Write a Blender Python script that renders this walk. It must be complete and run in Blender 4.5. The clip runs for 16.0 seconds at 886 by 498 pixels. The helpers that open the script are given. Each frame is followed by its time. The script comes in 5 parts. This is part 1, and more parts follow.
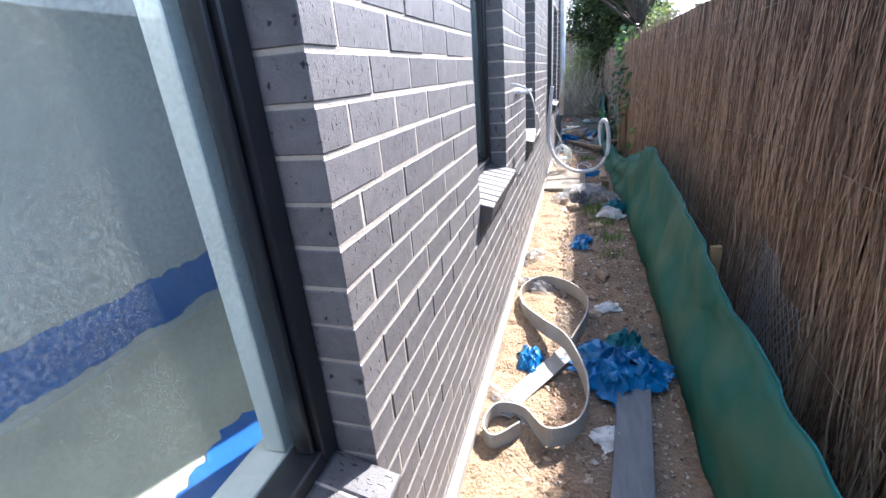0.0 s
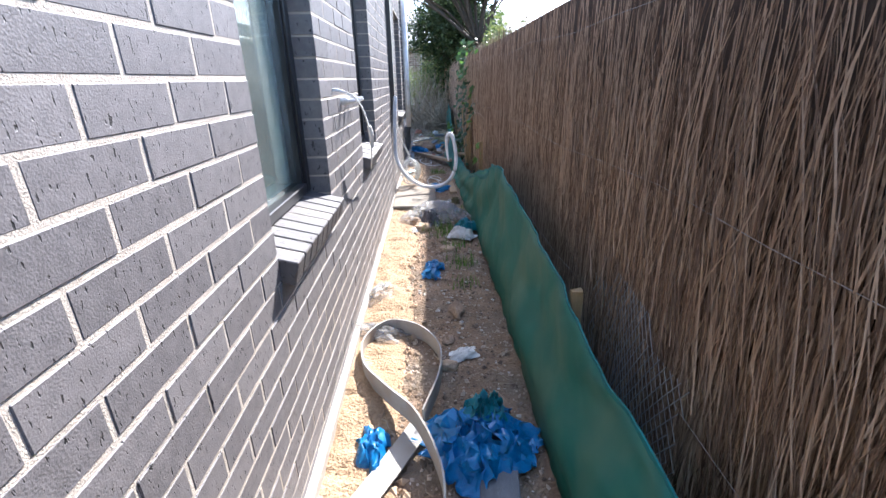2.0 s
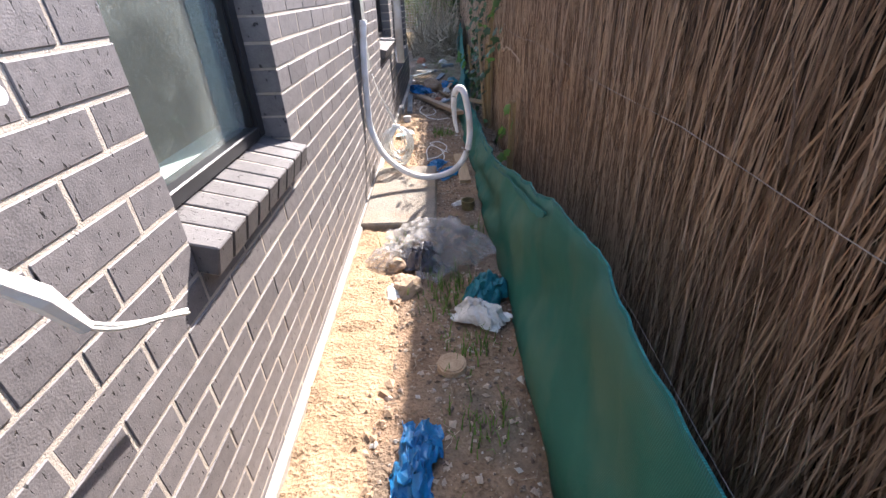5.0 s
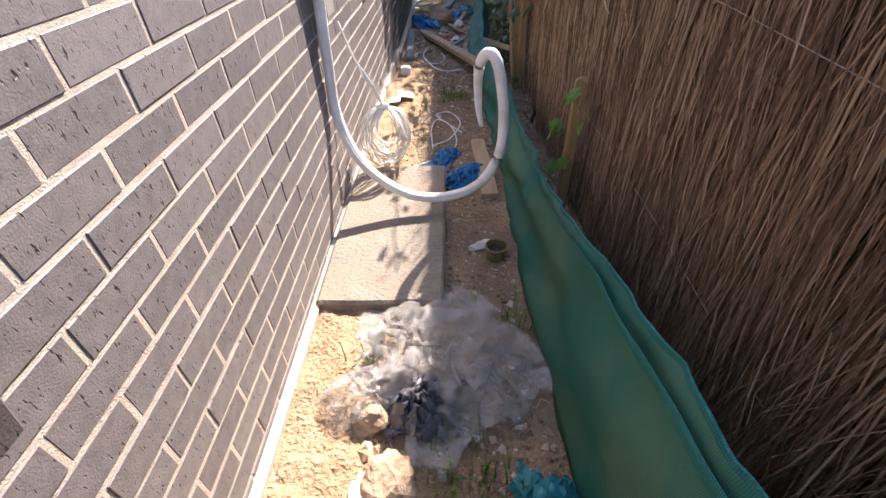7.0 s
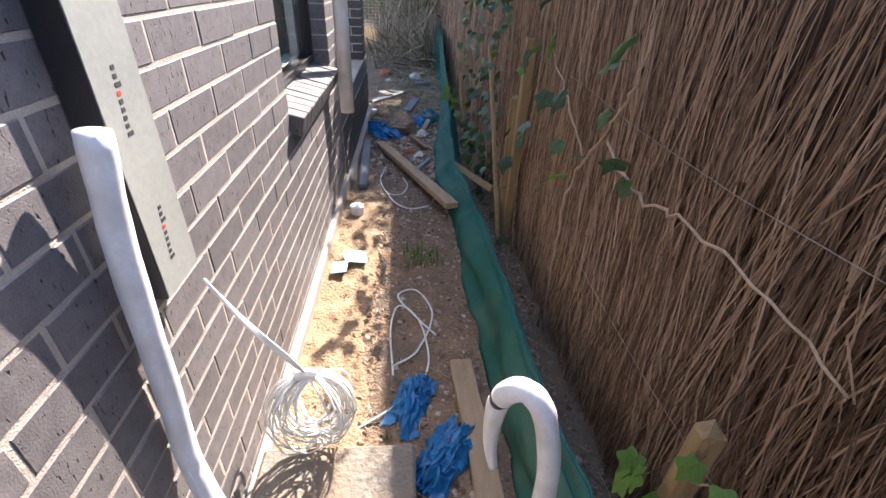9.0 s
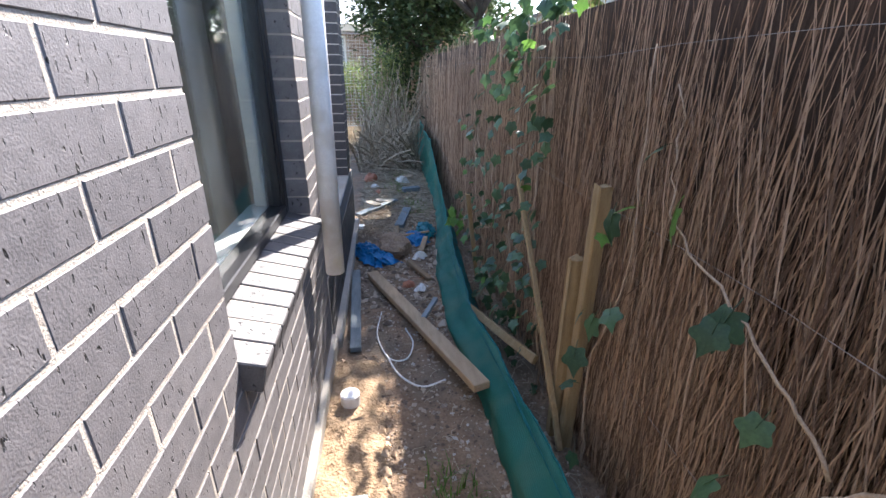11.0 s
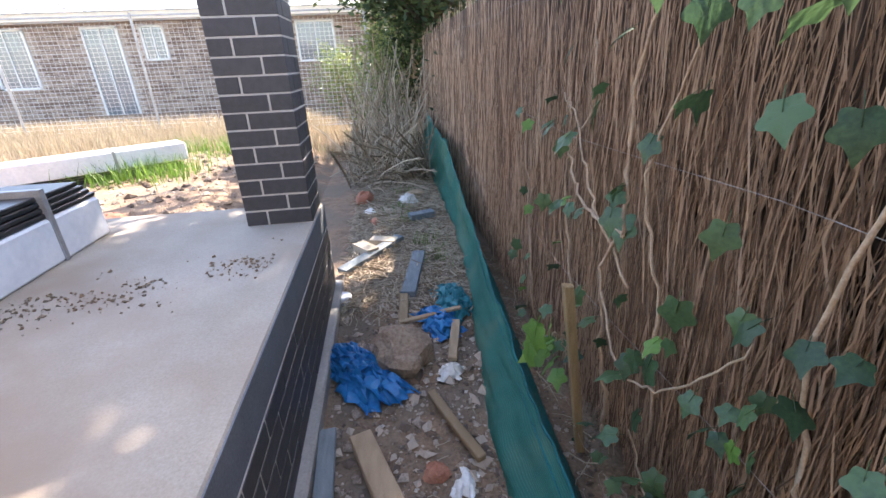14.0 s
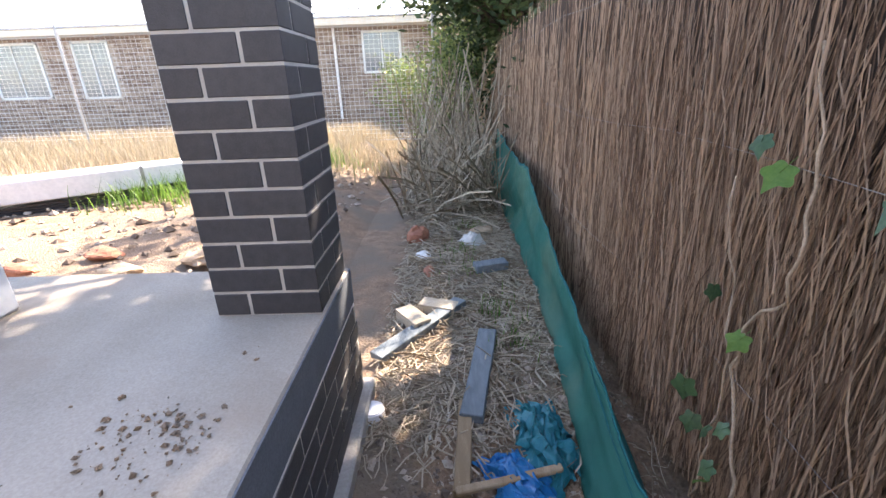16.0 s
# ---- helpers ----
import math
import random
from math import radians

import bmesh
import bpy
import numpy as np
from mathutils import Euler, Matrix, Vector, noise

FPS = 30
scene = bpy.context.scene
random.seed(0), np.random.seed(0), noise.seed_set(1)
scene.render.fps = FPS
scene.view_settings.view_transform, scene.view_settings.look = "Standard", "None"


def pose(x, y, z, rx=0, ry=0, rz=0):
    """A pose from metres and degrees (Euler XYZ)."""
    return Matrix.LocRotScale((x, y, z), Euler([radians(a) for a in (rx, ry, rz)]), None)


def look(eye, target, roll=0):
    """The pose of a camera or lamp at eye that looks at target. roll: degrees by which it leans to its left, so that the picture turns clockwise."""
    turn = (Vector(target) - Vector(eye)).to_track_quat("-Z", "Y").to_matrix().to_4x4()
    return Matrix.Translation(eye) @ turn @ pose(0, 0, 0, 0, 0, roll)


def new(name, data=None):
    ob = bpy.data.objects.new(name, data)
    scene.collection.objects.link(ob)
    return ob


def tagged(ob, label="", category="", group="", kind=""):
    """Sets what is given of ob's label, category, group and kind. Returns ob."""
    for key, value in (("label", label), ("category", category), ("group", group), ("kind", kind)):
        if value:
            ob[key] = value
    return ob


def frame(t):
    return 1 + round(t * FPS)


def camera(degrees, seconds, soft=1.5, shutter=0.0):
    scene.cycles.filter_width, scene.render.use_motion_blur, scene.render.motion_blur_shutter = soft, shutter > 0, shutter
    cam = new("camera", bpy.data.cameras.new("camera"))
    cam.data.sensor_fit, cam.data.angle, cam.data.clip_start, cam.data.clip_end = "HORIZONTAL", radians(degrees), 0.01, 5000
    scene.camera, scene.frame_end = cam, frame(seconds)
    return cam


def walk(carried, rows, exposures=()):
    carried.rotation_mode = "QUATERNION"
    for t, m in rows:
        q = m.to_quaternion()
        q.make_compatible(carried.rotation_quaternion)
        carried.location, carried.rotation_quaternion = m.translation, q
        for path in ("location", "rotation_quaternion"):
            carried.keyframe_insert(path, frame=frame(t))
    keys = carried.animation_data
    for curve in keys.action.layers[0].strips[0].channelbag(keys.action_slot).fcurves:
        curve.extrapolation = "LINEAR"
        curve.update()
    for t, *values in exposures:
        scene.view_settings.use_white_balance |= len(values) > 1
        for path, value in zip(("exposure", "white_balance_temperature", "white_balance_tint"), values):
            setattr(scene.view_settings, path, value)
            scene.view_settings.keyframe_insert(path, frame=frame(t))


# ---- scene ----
cam = camera(90.9, 16.0)
PATH = [
    (0, (0.42, 0.034, 1.528), (-0.157, 1.803, 0.796), -4.8),
    (0.5, (0.336, 0.077, 1.526), (-0.278, 1.837, 0.803), -3.8),
    (1, (0.394, 0.183, 1.553), (0.058, 2.022, 0.841), -1.8),
    (1.5, (0.421, 0.336, 1.54), (0.342, 2.202, 0.825), -0.8),
    (2, (0.488, 0.648, 1.492), (0.53, 2.51, 0.764), -1.1),
    (2.5, (0.49, 0.965, 1.529), (0.616, 2.81, 0.766), -1.3),
    (3, (0.443, 1.301, 1.525), (0.608, 3.126, 0.724), -0.9),
    (3.5, (0.506, 1.665, 1.491), (0.626, 3.476, 0.653), -0.6),
    (4, (0.637, 2.041, 1.529), (0.657, 3.837, 0.65), -2.0),
    (4.1, (0.652, 2.095, 1.524), (0.66, 3.896, 0.654), -2.2),
    (4.2, (0.646, 2.184, 1.518), (0.639, 3.975, 0.628), -2.6),
    (6.3, (0.582, 3.899, 1.449), (0.54, 5.53, 0.293), -1.4),
    (6.5, (0.574, 4.022, 1.448), (0.528, 5.624, 0.252), -1.6),
    (7, (0.573, 4.37, 1.385), (0.524, 5.903, 0.101), -1.7),
    (7.5, (0.569, 4.646, 1.367), (0.58, 6.117, 0.013), -0.5),
    (8, (0.517, 4.966, 1.329), (0.652, 6.425, -0.032), 2.4),
    (8.5, (0.515, 5.274, 1.384), (0.685, 6.833, 0.143), 2.7),
    (9, (0.504, 5.725, 1.505), (0.665, 7.412, 0.443), 2.9),
    (9.5, (0.441, 6.074, 1.53), (0.634, 7.831, 0.593), 3.2),
    (9.6, (0.412, 6.112, 1.527), (0.624, 7.881, 0.618), 4.5),
    (10, (0.359, 6.349, 1.607), (0.589, 8.136, 0.739), 2.9),
    (10.2, (0.359, 6.392, 1.629), (0.586, 8.197, 0.8), 2.2),
    (12.3, (0.369, 7.653, 1.552), (0.668, 9.49, 0.819), -1.3),
    (12.5, (0.364, 7.786, 1.526), (0.66, 9.62, 0.785), -1.7),
    (13, (0.429, 8.189, 1.484), (0.709, 10.012, 0.71), -2.4),
    (13.5, (0.438, 8.518, 1.43), (0.717, 10.331, 0.632), -2.4),
    (13.6, (0.421, 8.553, 1.416), (0.694, 10.369, 0.624), -2.5),
    (14, (0.442, 8.776, 1.44), (0.653, 10.601, 0.65), -2.5),
    (14.5, (0.477, 9.062, 1.443), (0.588, 10.906, 0.677), -2.0),
    (15, (0.42, 9.339, 1.423), (0.479, 11.181, 0.646), -0.4),
    (15.5, (0.466, 9.613, 1.38), (0.458, 11.468, 0.631), -2.9),
    (16, (0.424, 9.89, 1.358), (0.39, 11.754, 0.634), -2.0),
]
walk(cam, [(t, look(eye, target, roll)) for t, eye, target, roll in PATH],
     [(0, 1.95, 5750, 14), (4, 1.95, 5950, 16), (6.5, 1.85, 6750, 22), (8.5, 1.9, 6700, 22), (9.5, 2.0, 6200, 16),
      (10.2, 2.05, 6100, 15), (12.5, 2.4, 6200, 17), (13.2, 2.85, 6400, 17), (14.2, 2.5, 6800, 19), (15, 2.35, 6850, 19), (16, 2.6, 6900, 19)])

# ---- world, sun, exposure ----
world = bpy.data.worlds.new("world")
scene.world = world
world.use_nodes = True
wn = world.node_tree.nodes
sky = wn.new("ShaderNodeTexSky")
sky.sky_type = 'NISHITA'
sky.sun_disc = False
SUN = Vector((0.94, 1.97, 1.95)).normalized()
sky.sun_elevation = math.asin(SUN.z)
sky.sun_rotation = math.atan2(SUN.x, SUN.y)
wn["Background"].inputs[1].default_value = 0.15
world.node_tree.links.new(sky.outputs[0], wn["Background"].inputs[0])
sun_data = bpy.data.lights.new("sun", 'SUN')
sun_data.energy = 5.0
sun_data.angle = radians(0.6)
sun_data.color = (1.0, 0.93, 0.82)
sun = new("sun", sun_data)
sun.matrix_world = look(SUN * 30, (0, 0, 0))

# added fill lamp, tucked at the bathroom window head to brighten the room
fill_data = bpy.data.lights.new("bathroom_fill", 'AREA')
fill_data.shape = 'RECTANGLE'
fill_data.size, fill_data.size_y = 1.6, 0.4
fill_data.energy = 10.0
fill_data.color = (0.97, 0.98, 1.0)
new("bathroom_fill", fill_data).matrix_world = look((-0.20, -0.22, 2.18), (-1.2, -0.22, 1.85))


# ---- materials ----
def material(name, c1, c2, scale=8.0, rough=0.8, bump=0.3, detail_scale=120.0, metal=0.0, spec=0.4,
             object_random=0.0, island_random=0.0, c3=None, coarse=1.2, stretch=None, translucent=0.0, distance=0.004):
    m = bpy.data.materials.new(name)
    m.use_nodes = True
    nt = m.node_tree
    n, l = nt.nodes, nt.links
    b = n["Principled BSDF"]
    geo = n.new("ShaderNodeNewGeometry")
    src = geo.outputs["Position"]
    if stretch:
        mp = n.new("ShaderNodeMapping")
        mp.inputs["Scale"].default_value = stretch
        l.new(src, mp.inputs[0])
        src = mp.outputs[0]
    n1 = n.new("ShaderNodeTexNoise")
    n1.inputs["Scale"].default_value = scale
    n1.inputs["Detail"].default_value = 6
    l.new(src, n1.inputs["Vector"])
    n2 = n.new("ShaderNodeTexNoise")
    n2.inputs["Scale"].default_value = detail_scale
    n2.inputs["Detail"].default_value = 4
    l.new(src, n2.inputs["Vector"])
    ramp = n.new("ShaderNodeValToRGB")
    ramp.color_ramp.elements[0].position, ramp.color_ramp.elements[1].position = 0.35, 0.65
    ramp.color_ramp.elements[0].color = (*c1, 1)
    ramp.color_ramp.elements[1].color = (*c2, 1)
    add = n.new("ShaderNodeMath")
    add.operation = 'MULTIPLY_ADD'
    add.inputs[1].default_value = 0.5
    l.new(n2.outputs[0], add.inputs[0])
    half = n.new("ShaderNodeMath")
    half.operation = 'MULTIPLY'
    half.inputs[1].default_value = 0.5
    l.new(n1.outputs[0], half.inputs[0])
    l.new(half.outputs[0], add.inputs[2])
    fac = add.outputs[0]
    if object_random or island_random:
        rnd = n.new("ShaderNodeObjectInfo").outputs["Random"] if object_random else geo.outputs["Random Per Island"]
        ma = n.new("ShaderNodeMath")
        ma.operation = 'MULTIPLY_ADD'
        ma.inputs[1].default_value = object_random or island_random
        l.new(rnd, ma.inputs[0])
        sub = n.new("ShaderNodeMath")
        sub.operation = 'SUBTRACT'
        sub.inputs[1].default_value = (object_random or island_random) / 2
        l.new(fac, sub.inputs[0])
        l.new(sub.outputs[0], ma.inputs[2])
        fac = ma.outputs[0]
    l.new(fac, ramp.inputs[0])
    col = ramp.outputs[0]
    if c3:
        n3 = n.new("ShaderNodeTexNoise")
        n3.inputs["Scale"].default_value = coarse
        n3.inputs["Detail"].default_value = 5
        l.new(geo.outputs["Position"], n3.inputs["Vector"])
        r3 = n.new("ShaderNodeValToRGB")
        r3.color_ramp.elements[0].position, r3.color_ramp.elements[1].position = 0.45, 0.62
        l.new(n3.outputs[0], r3.inputs[0])
        mix = n.new("ShaderNodeMixRGB")
        l.new(r3.outputs[0], mix.inputs[0])
        l.new(col, mix.inputs[1])
        mix.inputs[2].default_value = (*c3, 1)
        col = mix.outputs[0]
    l.new(col, b.inputs["Base Color"])
    b.inputs["Roughness"].default_value = rough
    b.inputs["Metallic"].default_value = metal
    b.inputs["Specular IOR Level"].default_value = spec
    bp = n.new("ShaderNodeBump")
    bp.inputs["Strength"].default_value = bump
    bp.inputs["Distance"].default_value = distance
    l.new(n2.outputs[0], bp.inputs["Height"])
    l.new(bp.outputs[0], b.inputs["Normal"])
    if translucent:
        tr = n.new("ShaderNodeBsdfTranslucent")
        l.new(col, tr.inputs[0])
        ms = n.new("ShaderNodeMixShader")
        ms.inputs[0].default_value = translucent
        l.new(b.outputs[0], ms.inputs[1])
        l.new(tr.outputs[0], ms.inputs[2])
        l.new(ms.outputs[0], n["Material Output"].inputs[0])
    return m


def brick_material(name, rnd, pale=1.0, slits=True):
    """Charcoal wirecut clay: slits and pits in the face, glossy skin."""
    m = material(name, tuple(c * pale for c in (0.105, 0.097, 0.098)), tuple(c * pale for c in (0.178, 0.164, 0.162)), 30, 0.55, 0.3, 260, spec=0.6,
                 object_random=0.0 if rnd == 'island' else 0.16, island_random=0.16 if rnd == 'island' else 0.0)
    if not slits:
        return m
    n, l = m.node_tree.nodes, m.node_tree.links
    b = n["Principled BSDF"]
    geo = n.new("ShaderNodeNewGeometry")
    mp = n.new("ShaderNodeMapping")
    mp.inputs["Scale"].default_value = (60, 120, 42)
    l.new(geo.outputs["Position"], mp.inputs[0])
    v = n.new("ShaderNodeTexNoise")
    v.inputs["Scale"].default_value = 1.0
    v.inputs["Detail"].default_value = 3
    l.new(mp.outputs[0], v.inputs["Vector"])
    r = n.new("ShaderNodeValToRGB")
    r.color_ramp.elements[0].position, r.color_ramp.elements[1].position = 0.30, 0.37
    l.new(v.outputs[0], r.inputs[0])
    old = b.inputs["Base Color"].links[0].from_socket
    mix = n.new("ShaderNodeMixRGB")
    l.new(r.outputs[0], mix.inputs[0])
    mix.inputs[1].default_value = (0.012, 0.011, 0.011, 1)
    l.new(old, mix.inputs[2])
    l.new(mix.outputs[0], b.inputs["Base Color"])
    bp = n.new("ShaderNodeBump")
    bp.inputs["Strength"].default_value = 0.8
    bp.inputs["Distance"].default_value = 0.004
    l.new(r.outputs[0], bp.inputs["Height"])
    l.new(b.inputs["Normal"].links[0].from_socket, bp.inputs["Normal"])
    l.new(bp.outputs[0], b.inputs["Normal"])
    return m


def glass_material(name, tint, dust, dust_scale):
    """Clear sheet glass: see-through, mirror gloss at its Fresnel share, fine dust and splashes."""
    m = bpy.data.materials.new(name)
    m.use_nodes = True
    n, l = m.node_tree.nodes, m.node_tree.links
    n.remove(n["Principled BSDF"])
    clear = n.new("ShaderNodeBsdfTransparent")
    clear.inputs[0].default_value = (*tint, 1)
    gloss = n.new("ShaderNodeBsdfGlossy")
    gloss.inputs["Roughness"].default_value = 0.015
    face = n.new("ShaderNodeLayerWeight")
    edge = n.new("ShaderNodeMath")
    edge.operation = 'POWER'
    edge.inputs[1].default_value = 4.0
    l.new(face.outputs["Facing"], edge.inputs[0])
    fres = n.new("ShaderNodeMath")
    fres.operation = 'MULTIPLY_ADD'
    fres.inputs[1].default_value, fres.inputs[2].default_value = 0.6, 0.04
    l.new(edge.outputs[0], fres.inputs[0])
    pane = n.new("ShaderNodeMixShader")
    l.new(fres.outputs[0], pane.inputs[0])
    l.new(clear.outputs[0], pane.inputs[1])
    l.new(gloss.outputs[0], pane.inputs[2])
    geo = n.new("ShaderNodeNewGeometry")
    fine = n.new("ShaderNodeTexNoise")
    fine.inputs["Scale"].default_value = dust_scale
    fine.inputs["Detail"].default_value = 3
    l.new(geo.outputs["Position"], fine.inputs["Vector"])
    wide = n.new("ShaderNodeTexNoise")
    wide.inputs["Scale"].default_value = 1.6
    wide.inputs["Detail"].default_value = 4
    l.new(geo.outputs["Position"], wide.inputs["Vector"])
    r1, r2 = n.new("ShaderNodeValToRGB"), n.new("ShaderNodeValToRGB")
    for r, a, b, lo, hi in ((r1, 0.46, 0.62, 0.25, 1.0), (r2, 0.42, 0.66, dust[0], dust[1])):
        r.color_ramp.elements[0].position, r.color_ramp.elements[1].position = a, b
        r.color_ramp.elements[0].color = (lo, lo, lo, 1)
        r.color_ramp.elements[1].color = (hi, hi, hi, 1)
    l.new(fine.outputs[0], r1.inputs[0])
    l.new(wide.outputs[0], r2.inputs[0])
    share = n.new("ShaderNodeMath")
    share.operation = 'MULTIPLY'
    l.new(r1.outputs[0], share.inputs[0])
    l.new(r2.outputs[0], share.inputs[1])
    film = n.new("ShaderNodeBsdfDiffuse")
    film.inputs[0].default_value = (0.42, 0.45, 0.42, 1)
    mix = n.new("ShaderNodeMixShader")
    l.new(share.outputs[0], mix.inputs[0])
    l.new(pane.outputs[0], mix.inputs[1])
    l.new(film.outputs[0], mix.inputs[2])
    l.new(mix.outputs[0], n["Material Output"].inputs[0])
    return m


BRICK = brick_material("charcoal_brick", 'object')
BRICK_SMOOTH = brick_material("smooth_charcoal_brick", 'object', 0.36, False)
MORTAR_PALE = material("pale_mortar", (0.46, 0.42, 0.36), (0.60, 0.55, 0.47), 14, 0.95, 0.6, 300)
PORCH = material("porch_concrete", (0.30, 0.26, 0.205), (0.42, 0.37, 0.30), 3, 0.9, 0.35, 160, c3=(0.29, 0.225, 0.165), coarse=1.3)
SAND = material("sand_backfill", (0.25, 0.165, 0.095), (0.42, 0.295, 0.18), 9, 0.97, 1.0, 70, distance=0.02)
BRICK_SILL = brick_material("sill_brick", 'object', 0.58)
BRICK_FAR = brick_material("charcoal_brick_joined", 'island')
MORTAR = material("mortar", (0.36, 0.31, 0.255), (0.50, 0.44, 0.37), 14, 0.95, 0.6, 300)
CONCRETE = material("concrete", (0.17, 0.15, 0.122), (0.26, 0.23, 0.185), 9, 0.9, 0.8, 60, c3=(0.24, 0.185, 0.135), coarse=5, distance=0.012)
SLAB_EDGE = material("slab_edge", (0.10, 0.11, 0.12), (0.17, 0.18, 0.19), 6, 0.7, 0.4, 140)
FOOTING = material("footing", (0.30, 0.28, 0.24), (0.42, 0.38, 0.33), 6, 0.95, 0.8, 90)
BLACK_METAL = material("black_aluminium", (0.012, 0.012, 0.013), (0.022, 0.022, 0.024), 12, 0.35, 0.05, 200, spec=0.5)
WHITE_FRAME = material("white_reveal", (0.60, 0.62, 0.58), (0.72, 0.74, 0.70), 5, 0.6, 0.1, 90)
PLASTER = material("grey_plasterboard", (0.36, 0.40, 0.42), (0.46, 0.50, 0.51), 2, 0.9, 0.1, 60)
MEMBRANE = material("blue_membrane", (0.02, 0.10, 0.38), (0.03, 0.16, 0.50), 6, 0.5, 0.3, 80)
SCREED = material("screed", (0.36, 0.36, 0.30), (0.48, 0.48, 0.40), 3, 0.9, 0.2, 60)
GLASS = glass_material("window_glass", (0.93, 0.965, 0.955), (0.03, 0.20), 160)
FROSTED = glass_material("dusty_glass", (0.80, 0.90, 0.885), (0.16, 0.5), 220)
WHITE_PVC = material("white_pvc", (0.72, 0.72, 0.72), (0.84, 0.84, 0.83), 6, 0.4, 0.1, 120, c3=(0.66, 0.64, 0.60), coarse=9)
WHITE_CORD = material("white_cord", (0.70, 0.69, 0.64), (0.84, 0.83, 0.78), 40, 0.5, 0.2, 300)
CREAM_METAL = material("pale_sheet_metal", (0.25, 0.26, 0.235), (0.31, 0.32, 0.29), 4, 0.45, 0.05, 90, spec=0.5)
INK = material("ink", (0.03, 0.03, 0.03), (0.05, 0.05, 0.05), 30, 0.7, 0.0, 100)
RED_INK = material("red_ink", (0.6, 0.05, 0.03), (0.7, 0.07, 0.04), 30, 0.7, 0.0, 100)
EARTH = material("earth", (0.17, 0.108, 0.066), (0.36, 0.245, 0.155), 9, 0.97, 1.0, 70, c3=(0.20, 0.155, 0.11), coarse=2.2, distance=0.02)
PEBBLE = material("pebble", (0.14, 0.10, 0.07), (0.46, 0.37, 0.28), 30, 0.9, 0.5, 150, island_random=0.7)
CLAY_CLOD = material("clay_clod", (0.30, 0.20, 0.12), (0.50, 0.37, 0.245), 20, 0.97, 0.6, 120, island_random=0.4)
ROCK = material("rock", (0.22, 0.15, 0.10), (0.42, 0.31, 0.21), 12, 0.95, 0.9, 60, object_random=0.3, distance=0.01)
TWIG = material("brushwood", (0.17, 0.108, 0.070), (0.53, 0.375, 0.25), 5, 0.85, 0.5, 160, island_random=0.6, stretch=(20, 20, 3))
# Near-black so the backing colour carries the shade between the twigs.
FENCE_BACK = material("brushwood_gap_shade", (0.035, 0.023, 0.016), (0.09, 0.06, 0.04), 20, 0.95, 0.8, 90, stretch=(6, 6, 0.6))
VINE = material("vine_stem", (0.30, 0.21, 0.13), (0.48, 0.36, 0.25), 20, 0.85, 0.5, 160)
BARK = material("dark_bark", (0.05, 0.04, 0.03), (0.10, 0.08, 0.06), 12, 0.9, 0.8, 60)
LEAF = material("ivy_leaf", (0.035, 0.075, 0.035), (0.08, 0.15, 0.06), 14, 0.4, 0.2, 120, object_random=0.4, translucent=0.25)
LEAF_YOUNG = material("young_leaf", (0.10, 0.22, 0.04), (0.16, 0.30, 0.06), 20, 0.45, 0.2, 150, translucent=0.4)
BUSH_LEAF = material("bush_leaf", (0.03, 0.055, 0.02), (0.08, 0.12, 0.045), 6, 0.6, 0.1, 60, island_random=0.6, translucent=0.3)
BUSH_LIGHT = material("bush_leaf_pale", (0.12, 0.17, 0.05), (0.26, 0.30, 0.10), 6, 0.6, 0.1, 60, island_random=0.6, translucent=0.4)
DRY = material("dry_stalk", (0.22, 0.17, 0.11), (0.46, 0.38, 0.27), 20, 0.9, 0.3, 120, island_random=0.6)
GRASS = material("grass_blade", (0.07, 0.15, 0.02), (0.16, 0.27, 0.05), 20, 0.6, 0.1, 120, island_random=0.5, translucent=0.4)
DRY_GRASS = material("dry_grass", (0.27, 0.22, 0.14), (0.42, 0.36, 0.25), 20, 0.9, 0.1, 120, island_random=0.5, translucent=0.3)
NET = material("shade_cloth", (0.03, 0.23, 0.18), (0.07, 0.35, 0.265), 3, 0.5, 0.5, 420, spec=0.4, c3=(0.15, 0.34, 0.24), coarse=2.2, translucent=0.5)
NET_EDGE = material("shade_cloth_selvedge", (0.012, 0.20, 0.20), (0.025, 0.29, 0.28), 20, 0.5, 0.5, 300, translucent=0.25)
BLUE_BAG = material("blue_plastic", (0.012, 0.16, 0.42), (0.02, 0.28, 0.58), 8, 0.3, 0.3, 60, spec=0.6, translucent=0.35)
TEAL_BAG = material("teal_plastic", (0.02, 0.20, 0.24), (0.04, 0.30, 0.34), 8, 0.35, 0.3, 60, translucent=0.35)
DARK_BAG = material("dark_plastic", (0.05, 0.05, 0.06), (0.12, 0.12, 0.14), 8, 0.35, 0.3, 60)
WHITE_PAPER = material("white_scrap", (0.60, 0.58, 0.53), (0.78, 0.76, 0.70), 12, 0.7, 0.3, 80, object_random=0.3)
FOIL = material("pale_blue_board", (0.35, 0.62, 0.68), (0.45, 0.74, 0.80), 10, 0.6, 0.1, 80)
GREY_STRIP = material("grey_foam_strip", (0.30, 0.29, 0.27), (0.40, 0.39, 0.36), 8, 0.75, 0.3, 200, c3=(0.34, 0.30, 0.25), coarse=6)
GREY_BOARD = material("grey_board", (0.11, 0.12, 0.13), (0.19, 0.20, 0.21), 6, 0.8, 0.4, 120, stretch=(6, 1, 1))
TIMBER = material("weathered_pine", (0.26, 0.18, 0.10), (0.44, 0.32, 0.20), 5, 0.85, 0.5, 120, stretch=(8, 1.2, 8), object_random=0.3)
GREY_TIMBER = material("blue_grey_timber", (0.13, 0.155, 0.165), (0.25, 0.28, 0.285), 5, 0.85, 0.5, 120, stretch=(8, 1.5, 8), object_random=0.3)
